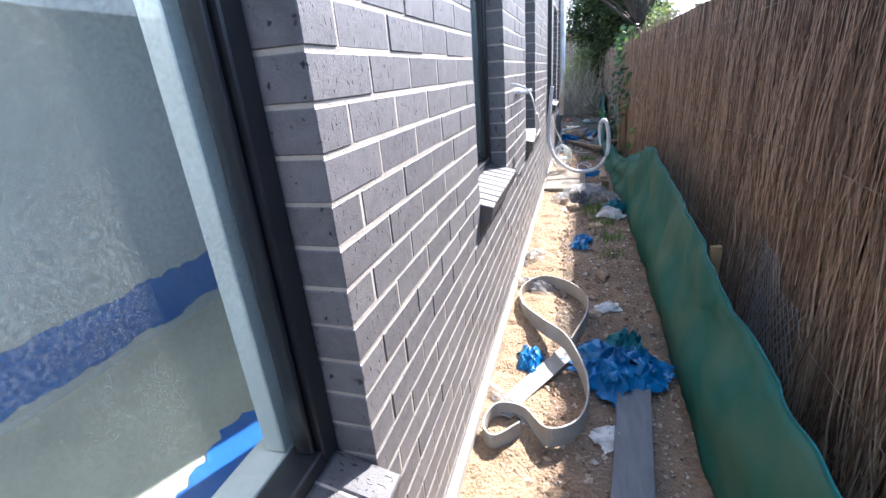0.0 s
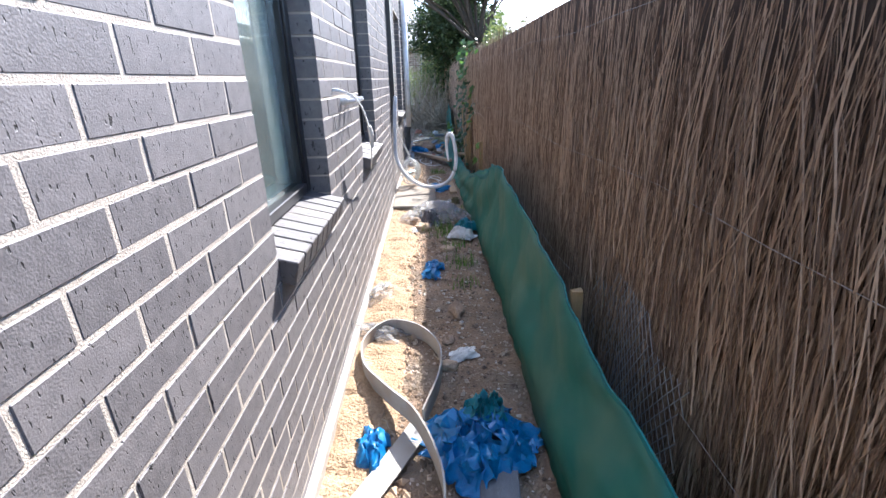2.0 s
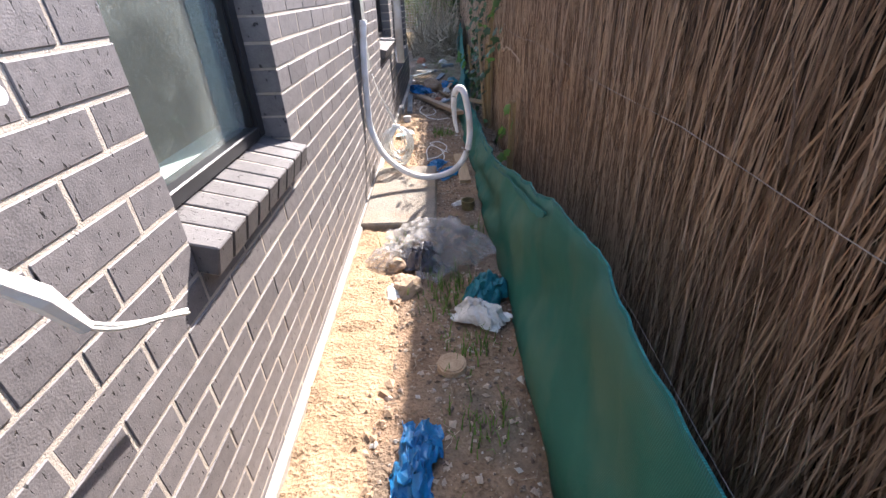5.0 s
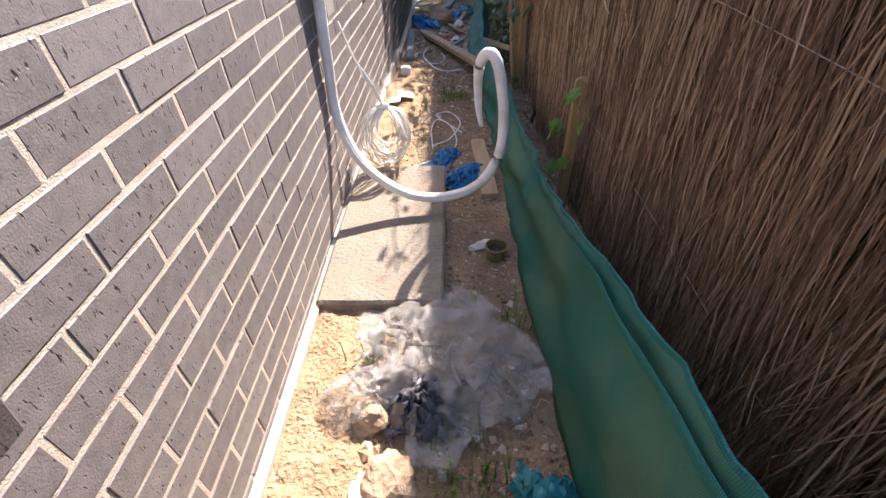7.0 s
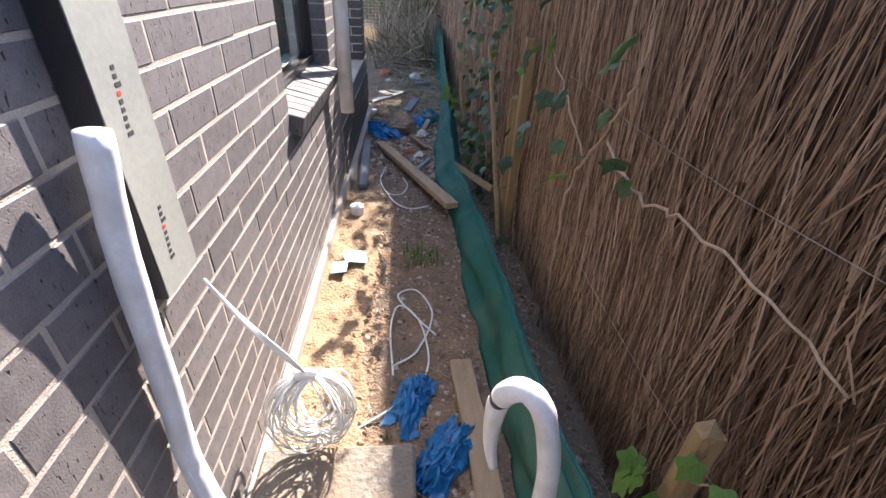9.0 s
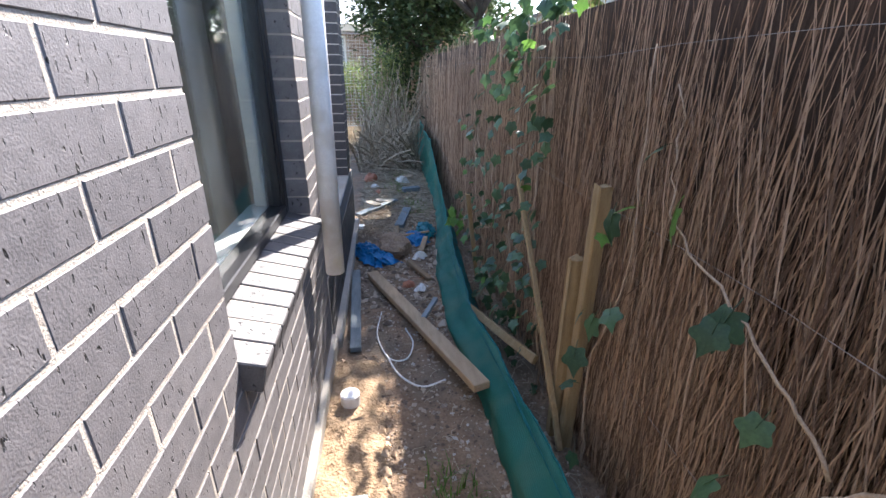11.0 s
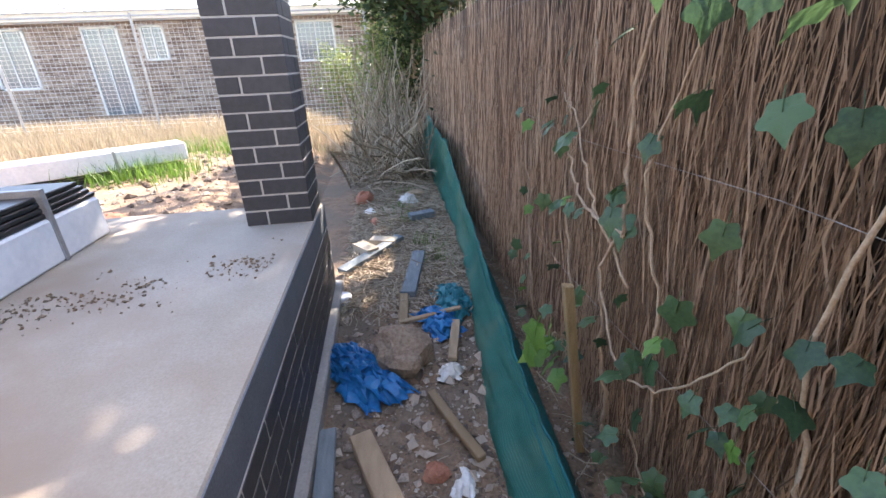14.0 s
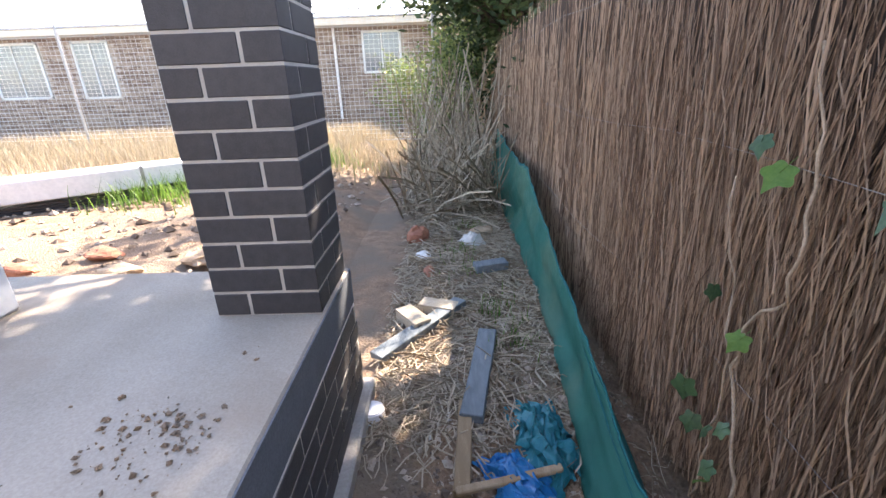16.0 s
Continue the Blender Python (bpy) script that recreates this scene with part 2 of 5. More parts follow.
STAKE_WOOD = material("hardwood_stake", (0.24, 0.16, 0.075), (0.40, 0.28, 0.14), 8, 0.8, 0.5, 120, stretch=(8, 8, 1))
GALV = material("galvanised_wire", (0.30, 0.30, 0.29), (0.46, 0.46, 0.45), 20, 0.5, 0.1, 200, metal=0.6)
PALE_WIRE = material("pale_zinc_wire", (0.55, 0.55, 0.52), (0.70, 0.70, 0.66), 20, 0.6, 0.1, 200)
CREAM_BRICK = material("cream_brick", (0.40, 0.33, 0.23), (0.54, 0.46, 0.34), 14, 0.9, 0.6, 120)
RED_BRICK = material("red_brick", (0.28, 0.10, 0.06), (0.42, 0.19, 0.11), 14, 0.9, 0.6, 120)
HOUSE_BRICK = material("brown_brick", (0.17, 0.12, 0.09), (0.32, 0.25, 0.19), 20, 0.9, 0.3, 60, island_random=0.5)
HOUSE_WALL = material("brown_mortar", (0.36, 0.30, 0.24), (0.46, 0.39, 0.32), 6, 0.95, 0.3, 60)
ROOF_TILE = material("roof_tile", (0.24, 0.23, 0.22), (0.40, 0.38, 0.36), 6, 0.8, 0.3, 60, island_random=0.4)
FASCIA = material("cream_fascia", (0.60, 0.54, 0.42), (0.70, 0.64, 0.52), 4, 0.7, 0.1, 60)
DARK_GLASS = material("dark_house_glass", (0.10, 0.12, 0.13), (0.18, 0.20, 0.21), 2, 0.08, 0.0, 20, spec=0.8)
WRAP = material("white_wrap", (0.66, 0.68, 0.68), (0.80, 0.81, 0.80), 4, 0.5, 0.2, 30)
TIN = material("rusty_tin", (0.14, 0.11, 0.06), (0.30, 0.26, 0.12), 12, 0.5, 0.3, 120, metal=0.3)



def add_weave(m):
    """Warp and weft threads, about 5 mm apart, in the cloth's colour and relief."""
    n, l = m.node_tree.nodes, m.node_tree.links
    b = n["Principled BSDF"]
    geo = n.new("ShaderNodeNewGeometry")
    waves = []
    for axis in ('Y', 'Z'):
        w_ = n.new("ShaderNodeTexWave")
        w_.bands_direction = axis
        w_.inputs["Scale"].default_value = 62
        w_.inputs["Distortion"].default_value = 0.6
        l.new(geo.outputs["Position"], w_.inputs["Vector"])
        waves.append(w_)
    both = n.new("ShaderNodeMath")
    both.operation = 'MULTIPLY'
    l.new(waves[0].outputs["Fac"], both.inputs[0])
    l.new(waves[1].outputs["Fac"], both.inputs[1])
    share = n.new("ShaderNodeMath")
    share.operation = 'MULTIPLY_ADD'
    share.inputs[1].default_value, share.inputs[2].default_value = 0.9, 0.62
    l.new(both.outputs[0], share.inputs[0])
    col = b.inputs["Base Color"].links[0].from_socket
    mul = n.new("ShaderNodeVectorMath")
    mul.operation = 'SCALE'
    l.new(col, mul.inputs[0])
    l.new(share.outputs[0], mul.inputs["Scale"])
    l.new(mul.outputs[0], b.inputs["Base Color"])
    bp = n.new("ShaderNodeBump")
    bp.inputs["Strength"].default_value = 0.5
    bp.inputs["Distance"].default_value = 0.002
    l.new(both.outputs[0], bp.inputs["Height"])
    l.new(b.inputs["Normal"].links[0].from_socket, bp.inputs["Normal"])
    l.new(bp.outputs[0], b.inputs["Normal"])


add_weave(NET)
add_weave(NET_EDGE)


def plastic_film():
    m = material("clear_plastic", (0.55, 0.53, 0.50), (0.78, 0.76, 0.73), 10, 0.18, 0.3, 60, spec=0.7, translucent=0.3)
    n, l = m.node_tree.nodes, m.node_tree.links
    out = n["Material Output"]
    t = n.new("ShaderNodeBsdfTransparent")
    ms = n.new("ShaderNodeMixShader")
    ms.inputs[0].default_value = 0.80
    l.new(out.inputs[0].links[0].from_socket, ms.inputs[1])
    l.new(t.outputs[0], ms.inputs[2])
    l.new(ms.outputs[0], out.inputs[0])
    return m


FILM = plastic_film()


# ---- builders ----
def mesh_of(name, bm, mat, smooth=False):
    me = bpy.data.meshes.new(name)
    bm.to_mesh(me)
    bm.free()
    me.materials.append(mat)
    if smooth:
        for p in me.polygons:
            p.use_smooth = True
    return me


def part(name, bm, mat, parent, label="", smooth=False):
    ob = new(name, mesh_of(name, bm, mat, smooth))
    ob.parent = parent
    return tagged(ob, label)


def thing(name, bm, mat, label, category, group="", kind="", smooth=False):
    return tagged(new(name, mesh_of(name, bm, mat, smooth)), label, category, group, kind)


def holder(name, at, label, category, group="", kind=""):
    ob = new(name)
    ob.location = at
    bpy.context.view_layer.update()
    return tagged(ob, label, category, group, kind)


def box(bm, lo, hi, bevel=0.0, m=None):
    r = bmesh.ops.create_cube(bm, size=1.0)
    vs = r["verts"]
    for v in vs:
        v.co = Vector([lo[i] + (hi[i] - lo[i]) * (v.co[i] + 0.5) for i in range(3)])
    if bevel:
        es = list({e for v in vs for e in v.link_edges})
        vs = list({v for f in bmesh.ops.bevel(bm, geom=es, offset=bevel, segments=1, affect='EDGES')["faces"] for v in f.verts})
    if m:
        for v in vs:
            v.co = m @ v.co
    return vs


def boxed(lo, hi, bevel=0.004, m=None):
    bm = bmesh.new()
    box(bm, lo, hi, bevel, m)
    return bm


def tube(bm, pts, radius, sides=6, caps=True, flat=None):
    """A tube along a line of points; radius a number or one for each point; flat: (half width, half height) of a strip."""
    pts = [Vector(p) for p in pts]
    rings = []
    up = Vector((0, 0, 1))
    for i, p in enumerate(pts):
        d = (pts[min(i + 1, len(pts) - 1)] - pts[max(i - 1, 0)]).normalized()
        if abs(d.dot(up)) > 0.95:
            side = d.cross(Vector((1, 0, 0))).normalized()
        else:
            side = d.cross(up).normalized()
        top = side.cross(d).normalized()
        r = radius[i] if isinstance(radius, (list, tuple)) else radius
        ring = []
        for k in range(sides):
            a = 2 * math.pi * (k + 0.5) / sides
            if flat:
                co = p + side * flat[0] * (1 if math.cos(a) > 0 else -1) + top * flat[1] * (1 if math.sin(a) > 0 else -1)
            else:
                co = p + side * r * math.cos(a) + top * r * math.sin(a)
            ring.append(bm.verts.new(co))
        rings.append(ring)
    for a, b in zip(rings, rings[1:]):
        for k in range(sides):
            bm.faces.new((a[k], a[(k + 1) % sides], b[(k + 1) % sides], b[k]))
    if caps:
        bm.faces.new(rings[0][::-1])
        bm.faces.new(rings[-1])


def spline(ctrl, steps=8):
    """A smooth line through the control points."""
    c = [Vector(p) for p in ctrl]
    c = [c[0] * 2 - c[1]] + c + [c[-1] * 2 - c[-2]]
    out = []
    for i in range(1, len(c) - 2):
        for k in range(steps):
            t = k / steps
            a, b, d, e = c[i - 1], c[i], c[i + 1], c[i + 2]
            out.append(0.5 * (2 * b + (d - a) * t + (2 * a - 5 * b + 4 * d - e) * t * t + (3 * b - a - 3 * d + e) * t ** 3))
    out.append(c[-2])
    return out


def ground_z(x, y):
    """Height of the ground."""
    base = 0.05 * math.exp(-((y - 4.5) / 2.5) ** 2) - 0.03 * math.exp(-((y - 10.5) / 2.0) ** 2)
    if x < -0.4:
        base += min(0.32, max(0, (-x - 0.4) * 0.4)) * (1 if y > 11 else 0)
    n = noise.noise(Vector((x * 2.2, y * 2.2, 0))) * 0.018 + noise.noise(Vector((x * 9, y * 9, 3))) * 0.008
    return base + n


def stones(rng, count, area, smin, smax, sink=0.3, accept=None):
    """Many small angular stones joined into one mesh."""
    verts, faces = [], []
    octa = ((0, 2, 4), (2, 1, 4), (1, 3, 4), (3, 0, 4), (2, 0, 5), (1, 2, 5), (3, 1, 5), (0, 3, 5))
    for _ in range(count):
        x, y = rng.uniform(area[0], area[1]), rng.uniform(area[2], area[3])
        if accept and not accept(x, y, rng):
            continue
        s = smin + (smax - smin) * rng.random() ** 2.5
        a = rng.uniform(0, 6.3)
        c, d = math.cos(a), math.sin(a)
        z = ground_z(x, y)
        i0 = len(verts)
        for u in ((1, 0, 0), (-1, 0, 0), (0, 1, 0), (0, -1, 0), (0, 0, 1), (0, 0, -1)):
            k = s * rng.uniform(0.6, 1.2)
            ux, uy, uz = u[0] * k + rng.uniform(-.2, .2) * s, u[1] * k * 0.8 + rng.uniform(-.2, .2) * s, u[2] * k * 0.6
            verts.append((x + c * ux - d * uy, y + d * ux + c * uy, z + uz + s * 0.2))
        faces += [tuple(i0 + q for q in f) for f in octa]
    return verts, faces


def raw(name, verts, faces, mat, label, category, kind="stuff", parent=None):
    me = bpy.data.meshes.new(name)
    me.from_pydata(verts, [], faces)
    me.materials.append(mat)
    ob = new(name, me)
    if parent:
        ob.parent = parent
        return tagged(ob, label, kind=kind)
    return tagged(ob, label, category, kind=kind)


# ---- ground ----
def ticks(lo, hi, dense_lo, dense_hi, step):
    t = list(np.arange(dense_lo, dense_hi, step))
    out, d = [], step
    p = dense_lo
    while p > lo:
        d *= 1.5
        p -= d
        out.append(max(p, lo))
    out = out[::-1] + t
    p, d = t[-1], step
    while p < hi:
        d *= 1.5
        p += d
        out.append(min(p, hi))
    return out


xs, ys = ticks(-300, 300, -0.1, 1.6, 0.04), ticks(-300, 400, -0.5, 17.0, 0.045)
verts = [(float(x), float(y), ground_z(x, y)) for y in ys for x in xs]
w = len(xs)
faces = [(j * w + i, j * w + i + 1, (j + 1) * w + i + 1, (j + 1) * w + i) for j in range(len(ys) - 1) for i in range(w - 1)]
raw("ground", verts, faces, EARTH, "bare brown earth strewn with rubble along the house", "ground", "structure")


# ---- house wall ----
# openings: y from, y to, sill height
OPEN = [(-1.15, 0.70, 0.72), (1.92, 2.73, 0.985), (3.82, 4.64, 0.985), (7.64, 8.79, 0.985)]
WALL_TOP, WALL_Y0, WALL_Y1 = 2.74, -2.4, 9.12
COURSE, PITCH = 0.086, 0.24


def wall_core():
    """The mortar body, a little behind the brick faces, cut by the openings."""
    bm = bmesh.new()
    y = WALL_Y0
    for a, b, s in OPEN:
        box(bm, (-0.24, y, -0.1), (-0.002, a - 0.004, WALL_TOP))
        box(bm, (-0.24, a - 0.004, -0.1), (-0.002, b + 0.004, s - 0.09))
        box(bm, (-0.24, a - 0.004, 2.42), (-0.002, b + 0.004, WALL_TOP))
        y = b + 0.004
    box(bm, (-0.24, y, -0.1), (-0.002, WALL_Y1 - 0.004, WALL_TOP))
    return thing("wall_east", bm, MORTAR, "charcoal brick outer wall with raked cream mortar joints", "wall", kind="structure")


wall = wall_core()
bm = boxed((-0.02, WALL_Y0, -0.1), (0.03, WALL_Y1, 0.10), 0.008)
for v in bm.verts:
    v.co.x += noise.noise(v.co * 3) * 0.004
thing("footing", bm, FOOTING, "rough mortar-smeared concrete footing under the brick wall", "footing", kind="structure")
thing("wall_end", boxed((-7.0, WALL_Y1 - 0.12, 0.0), (-0.24, WALL_Y1 - 0.008, WALL_TOP), 0), BRICK_FAR,
      "charcoal brick end wall facing the porch", "wall", kind="structure")
thing("wall_back", boxed((-7.0, WALL_Y0, 0.0), (-6.9, WALL_Y1 - 0.13, WALL_TOP), 0), PLASTER, "plain back wall of the house", "wall", kind="structure")
thing("wall_start", boxed((-6.9, WALL_Y0, 0.0), (-0.24, WALL_Y0 + 0.1, WALL_TOP), 0), PLASTER, "plain wall closing the house", "wall", kind="structure")
thing("roof_deck", boxed((-7.0, WALL_Y0, WALL_TOP + 0.004), (-0.02, WALL_Y1, WALL_TOP + 0.12), 0), FASCIA, "flat pale roof deck over the house", "roof", kind="structure")
thing("floor_inside", boxed((-6.9, WALL_Y0 + 0.1, -0.1), (-0.24, WALL_Y1 - 0.13, 0.30), 0), SCREED, "dusty grey-green screed floor inside the house", "floor", kind="structure")
# rooms
for n_, y0 in enumerate((3.3, 6.2)):
    thing(f"partition_{n_ + 1}", boxed((-6.88, y0, 0.30), (-0.245, y0 + 0.1, WALL_TOP - 0.01), 0), PLASTER,
          "pale grey plasterboard partition inside the house", "wall", kind="structure")
thing("partition_3", boxed((-1.90, WALL_Y0 + 0.11, 0.30), (-1.80, 3.29, WALL_TOP - 0.01), 0), PLASTER, "pale grey plasterboard partition inside the house", "wall", kind="structure")
thing("partition_4", boxed((-2.6, 3.41, 0.30), (-2.5, 6.19, WALL_TOP - 0.01), 0), PLASTER, "pale grey plasterboard partition inside the house", "wall", kind="structure")
thing("lining", boxed((-0.262, WALL_Y0 + 0.11, 0.30), (-0.243, OPEN[0][0] - 0.02, WALL_TOP - 0.01), 0), PLASTER, "plasterboard lining inside the outer wall", "wall", kind="structure")


def painted_patch(name, corner, u, v, nu, nv, rough, label):
    """A brushed-on coat with a ragged outline, 3 mm thick."""
    corner, u, v = Vector(corner), Vector(u), Vector(v)
    out = u.cross(v).normalized()
    bm = bmesh.new()
    grid = []
    for i in range(nu + 1):
        row = []
        for j in range(nv + 1):
            p = corner + u * i / nu + v * j / nv + out * 0.003
            if j in (0, nv):
                p += v.normalized() * rough * (noise.noise(p * 5) + 0.6 * noise.noise(p * 17) + 0.4 * noise.noise(p * 41))
            row.append(bm.verts.new(p))
        grid.append(row)
    for i in range(nu):
        for j in range(nv):
            bm.faces.new((grid[i][j], grid[i + 1][j], grid[i + 1][j + 1], grid[i][j + 1]))
    return thing(name, bm, MEMBRANE, label, "membrane", kind="structure")


painted_patch("membrane_band", (-1.80, -2.2, 0.36), (0, 5.4, 0), (0, 0, 0.26), 220, 4, 0.03, "blue waterproofing membrane painted up the bathroom wall")
painted_patch("membrane_floor", (-0.82, -2.2, 0.309), (0, 5.4, 0), (0.54, 0, 0), 160, 4, 0.09, "blue membrane painted on the bathroom floor")


def window(n, a, b, s, glass, frosted_lower=None):
    ob = holder(f"window_{n}", (-0.13, (a + b) / 2, s), "black aluminium window set back in the brick reveal", "window", kind="structure")
    loc = Vector((0.13, -(a + b) / 2, -s))
    sh = Matrix.Translation(loc)
    top = 2.42
    for nm, lo, hi in (("frame_side", (-0.17, a, s + 0.02), (-0.095, a + 0.055, top)), ("frame_side", (-0.17, b - 0.055, s + 0.02), (-0.095, b, top)),
                       ("frame_sill", (-0.17, a + 0.055, s + 0.02), (-0.095, b - 0.055, s + 0.065)), ("frame_head", (-0.17, a + 0.055, top - 0.05), (-0.095, b - 0.055, top))):
        bm = boxed(lo, hi, 0.004, sh)
        part(nm, bm, BLACK_METAL, ob)
    for yy in (a + 0.062, b - 0.075):
        part("glazing_bead", boxed((-0.150, yy, s + 0.066), (-0.108, yy + 0.013, top - 0.052), 0.003, sh), BLACK_METAL, ob)
    p = part("pane", boxed((-0.136, a + 0.05, s + 0.06), (-0.130, b - 0.05, top - 0.045), 0, sh), glass, ob, "dusty glass pane")
    p.visible_shadow = False
    for nm, lo, hi in (("inner_reveal", (-0.222, b - 0.085, s + 0.07), (-0.172, b - 0.03, top - 0.01)), ("inner_reveal", (-0.222, a + 0.03, s + 0.07), (-0.172, a + 0.085, top - 0.01)),
                       ("inner_sill", (-0.26, a + 0.03, s + 0.03), (-0.172, b - 0.03, s + 0.065))):
        part(nm, boxed(lo, hi, 0.003, sh), WHITE_FRAME, ob, "white timber reveal")
    return ob


for i, (a, b, s) in enumerate(OPEN):
    window(i + 1, a, b, s, GLASS if i in (0, 3) else FROSTED)


def sill(n, a, b, s):
    """Brick-on-edge sill, sloping outwards; each brick is a part."""
    ob = holder("window_sill", (0, (a + b) / 2, s), "charcoal brick-on-edge sill sloping outwards below the window", "window sill", "brick sills", "structure")
    count = round((b - a) / 0.092)
    w_ = (b - a) / count
    bm = bmesh.new()
    box(bm, (-0.096, 0.004, -0.085), (0.10, w_ - 0.004, -0.002), 0.004)
    me = mesh_of("sill_brick", bm, BRICK_SILL)
    tilt = Matrix.Rotation(radians(14), 4, 'Y')
    for k in range(count):
        br = new("sill_brick", me)
        br.parent = ob
        br.matrix_basis = Matrix.Translation((-0.035, a - (a + b) / 2 + k * w_, 0.0 + random.uniform(-.002, .002))) @ tilt
    bm = bmesh.new()
    box(bm, (-0.094, 0.006, -0.082), (0.094, b - a - 0.006, -0.006))
    mo = part("sill_mortar", bm, MORTAR, ob)
    mo.matrix_basis = Matrix.Translation((-0.035, a - (a + b) / 2, 0.0)) @ tilt
    return ob


for i, (a, b, s) in enumerate(OPEN):
    sill(i + 1, a, b, s)

# ---- porch slab, plinth and pillar ----
SLAB_Z, SLAB_END = 0.64, 11.56
bm = boxed((-6.5, WALL_Y1, SLAB_Z - 0.16), (-0.004, SLAB_END, SLAB_Z), 0.006)
thing("porch_floor", bm, PORCH, "bare concrete porch slab with soil stains", "porch floor", kind="structure")
bm = boxed((-0.004, WALL_Y1 + 0.01, SLAB_Z - 0.16), (0.002, SLAB_END, SLAB_Z - 0.006), 0.001)
thing("slab_edge", bm, SLAB_EDGE, "dark bituminous coating down the slab edge", "slab edge", kind="structure")
plinth = thing("plinth", boxed((-0.20, WALL_Y1, -0.1), (0.003, SLAB_END - 0.01, SLAB_Z - 0.165), 0), MORTAR_PALE,
               "black brick plinth under the porch slab", "plinth", kind="structure")
thing("plinth_end", boxed((-6.5, SLAB_END - 0.2, -0.1), (-0.21, SLAB_END - 0.01, SLAB_Z - 0.165), 0), SLAB_EDGE, "dark base under the porch slab", "plinth", kind="structure")
thing("plinth_footing", boxed((-0.03, WALL_Y1 + 0.01, -0.1), (0.05, SLAB_END + 0.05, 0.05), 0.01), FOOTING, "concrete footing strip at the foot of the plinth", "footing", kind="structure")

PIL_X, PIL_Y, PIL_W = -0.36, 11.17, 0.35
pillar = thing("pillar", boxed((PIL_X + 0.003, PIL_Y + 0.003, SLAB_Z), (PIL_X + PIL_W - 0.003, PIL_Y + PIL_W - 0.003, 3.1), 0), MORTAR_PALE,
               "square charcoal brick pillar with cream joints on the slab", "pillar", kind="structure")

# ---- brushwood fence ----
FENCE_X, FENCE_TOP = 1.24, 1.96
fence = holder("brushwood_fence", (FENCE_X + 0.06, 7, 0), "tall brown brushwood fence of bundled upright twigs", "fence", kind="structure")
off = Matrix.Translation((-FENCE_X - 0.06, -7, 0))
# Flat sheet behind the twigs; its dark colour paints the fence's inner shade.
part("backing", boxed((FENCE_X + 0.07, -3, -0.05), (FENCE_X + 0.13, 18.0, FENCE_TOP - 0.06), 0, off), FENCE_BACK, fence, "packed brushwood backing, coloured near-black as shade between twigs")


def twigs(y0, y1, count, rmin, rmax, depth, seed):
    rng = random.Random(seed)
    verts, faces = [], []
    for _ in range(count):
        y = rng.uniform(y0, y1)
        clump = noise.noise(Vector((y * 3, 5, 0)))
        x = FENCE_X + rng.uniform(-0.035, depth) + clump * 0.025
        z0 = rng.uniform(-0.02, 0.35) if rng.random() < 0.6 else rng.uniform(0, 1.2)
        ln = rng.uniform(0.25, 1.0)
        z1 = min(z0 + ln, FENCE_TOP + rng.gauss(0, 0.018))
        lean = rng.gauss(0.03, 0.13) + 0.12 * noise.noise(Vector((y * 0.9, z0, 2)))
        bow = rng.gauss(0, 0.018)
        r = rng.uniform(rmin, rmax)
        i0 = len(verts)
        segs = 4
        for s in range(segs + 1):
            t = s / segs
            z = z0 + (z1 - z0) * t
            yy = y + lean * (z - z0) + bow * math.sin(t * 3.1) + rng.gauss(0, 0.010)
            xx = x + rng.gauss(0, 0.005) - 0.02 * (1 - t) * rng.random()
            rr = r * (1 - 0.45 * t)
            verts += [(xx - rr, yy, z), (xx + rr * .5, yy - rr * .87, z), (xx + rr * .5, yy + rr * .87, z)]
        for s in range(segs):
            a = i0 + 3 * s
            for k in range(3):
                faces.append((a + k, a + (k + 1) % 3, a + 3 + (k + 1) % 3, a + 3 + k))
    return verts, faces


for lo, hi, cnt, rmin, rmax, sd in ((-1.0, 1.0, 3000, .0014, .0036, 1), (1.0, 7.0, 17000, .0011, .0029, 2), (7.0, 12.2, 15000, .0011, .0029, 3), (12.2, 18.0, 5500, .002, .005, 4)):
    v, f = twigs(lo, hi, cnt, rmin, rmax, 0.068, sd)
    v = [(a - FENCE_X - 0.06, b - 7, c) for a, b, c in v]
    raw("brush", v, f, TWIG, "upright brown twigs", "", parent=fence)
for z in (0.55, 1.15, 1.7):
    bm = bmesh.new()
    tube(bm, [(-0.10 + 0.012 * math.sin(i), -9 + i * 0.5, z + 0.015 * math.sin(i * 1.7)) for i in range(38)], 0.0009, 4)
    part("tie_wire", bm, GALV, fence, "rusty tie wire")

# ---- shade cloth along the fence ----
NET_ROWS = [(-1.5, .93, 1.02, .57), (1.0, .93, 1.0, .58), (1.7, .92, 1.0, .59), (2.3, .92, 1.0, .67), (3.0, .93, 1.0, .72), (4.02, .92, 1.0, .80), (4.32, .92, 1.0, .75),
            (4.7, .91, 1.0, .62), (5.2, .89, .99, .53), (6.0, .87, .97, .34), (6.7, .86, .97, .27), (7.6, .82, .96, .25), (8.4, .82, .95, .20),
            (9.2, .74, .90, .16), (10.0, .75, .92, .17), (10.8, .84, .97, .18), (11.3, .92, 1.00, .24), (12.0, .98, 1.03, .33), (13.2, 1.0, 1.04, .62),
            (13.35, 1.0, 1.05, .66), (14.5, 1.0, 1.08, .62), (16.0, 1.02, 1.10, .70)]


def net_at(y):
    for a, b in zip(NET_ROWS, NET_ROWS[1:]):
        if a[0] <= y <= b[0]:
            t = (y - a[0]) / (b[0] - a[0])
            return [a[i] + (b[i] - a[i]) * t for i in (1, 2, 3)]
    return NET_ROWS[-1][1:]


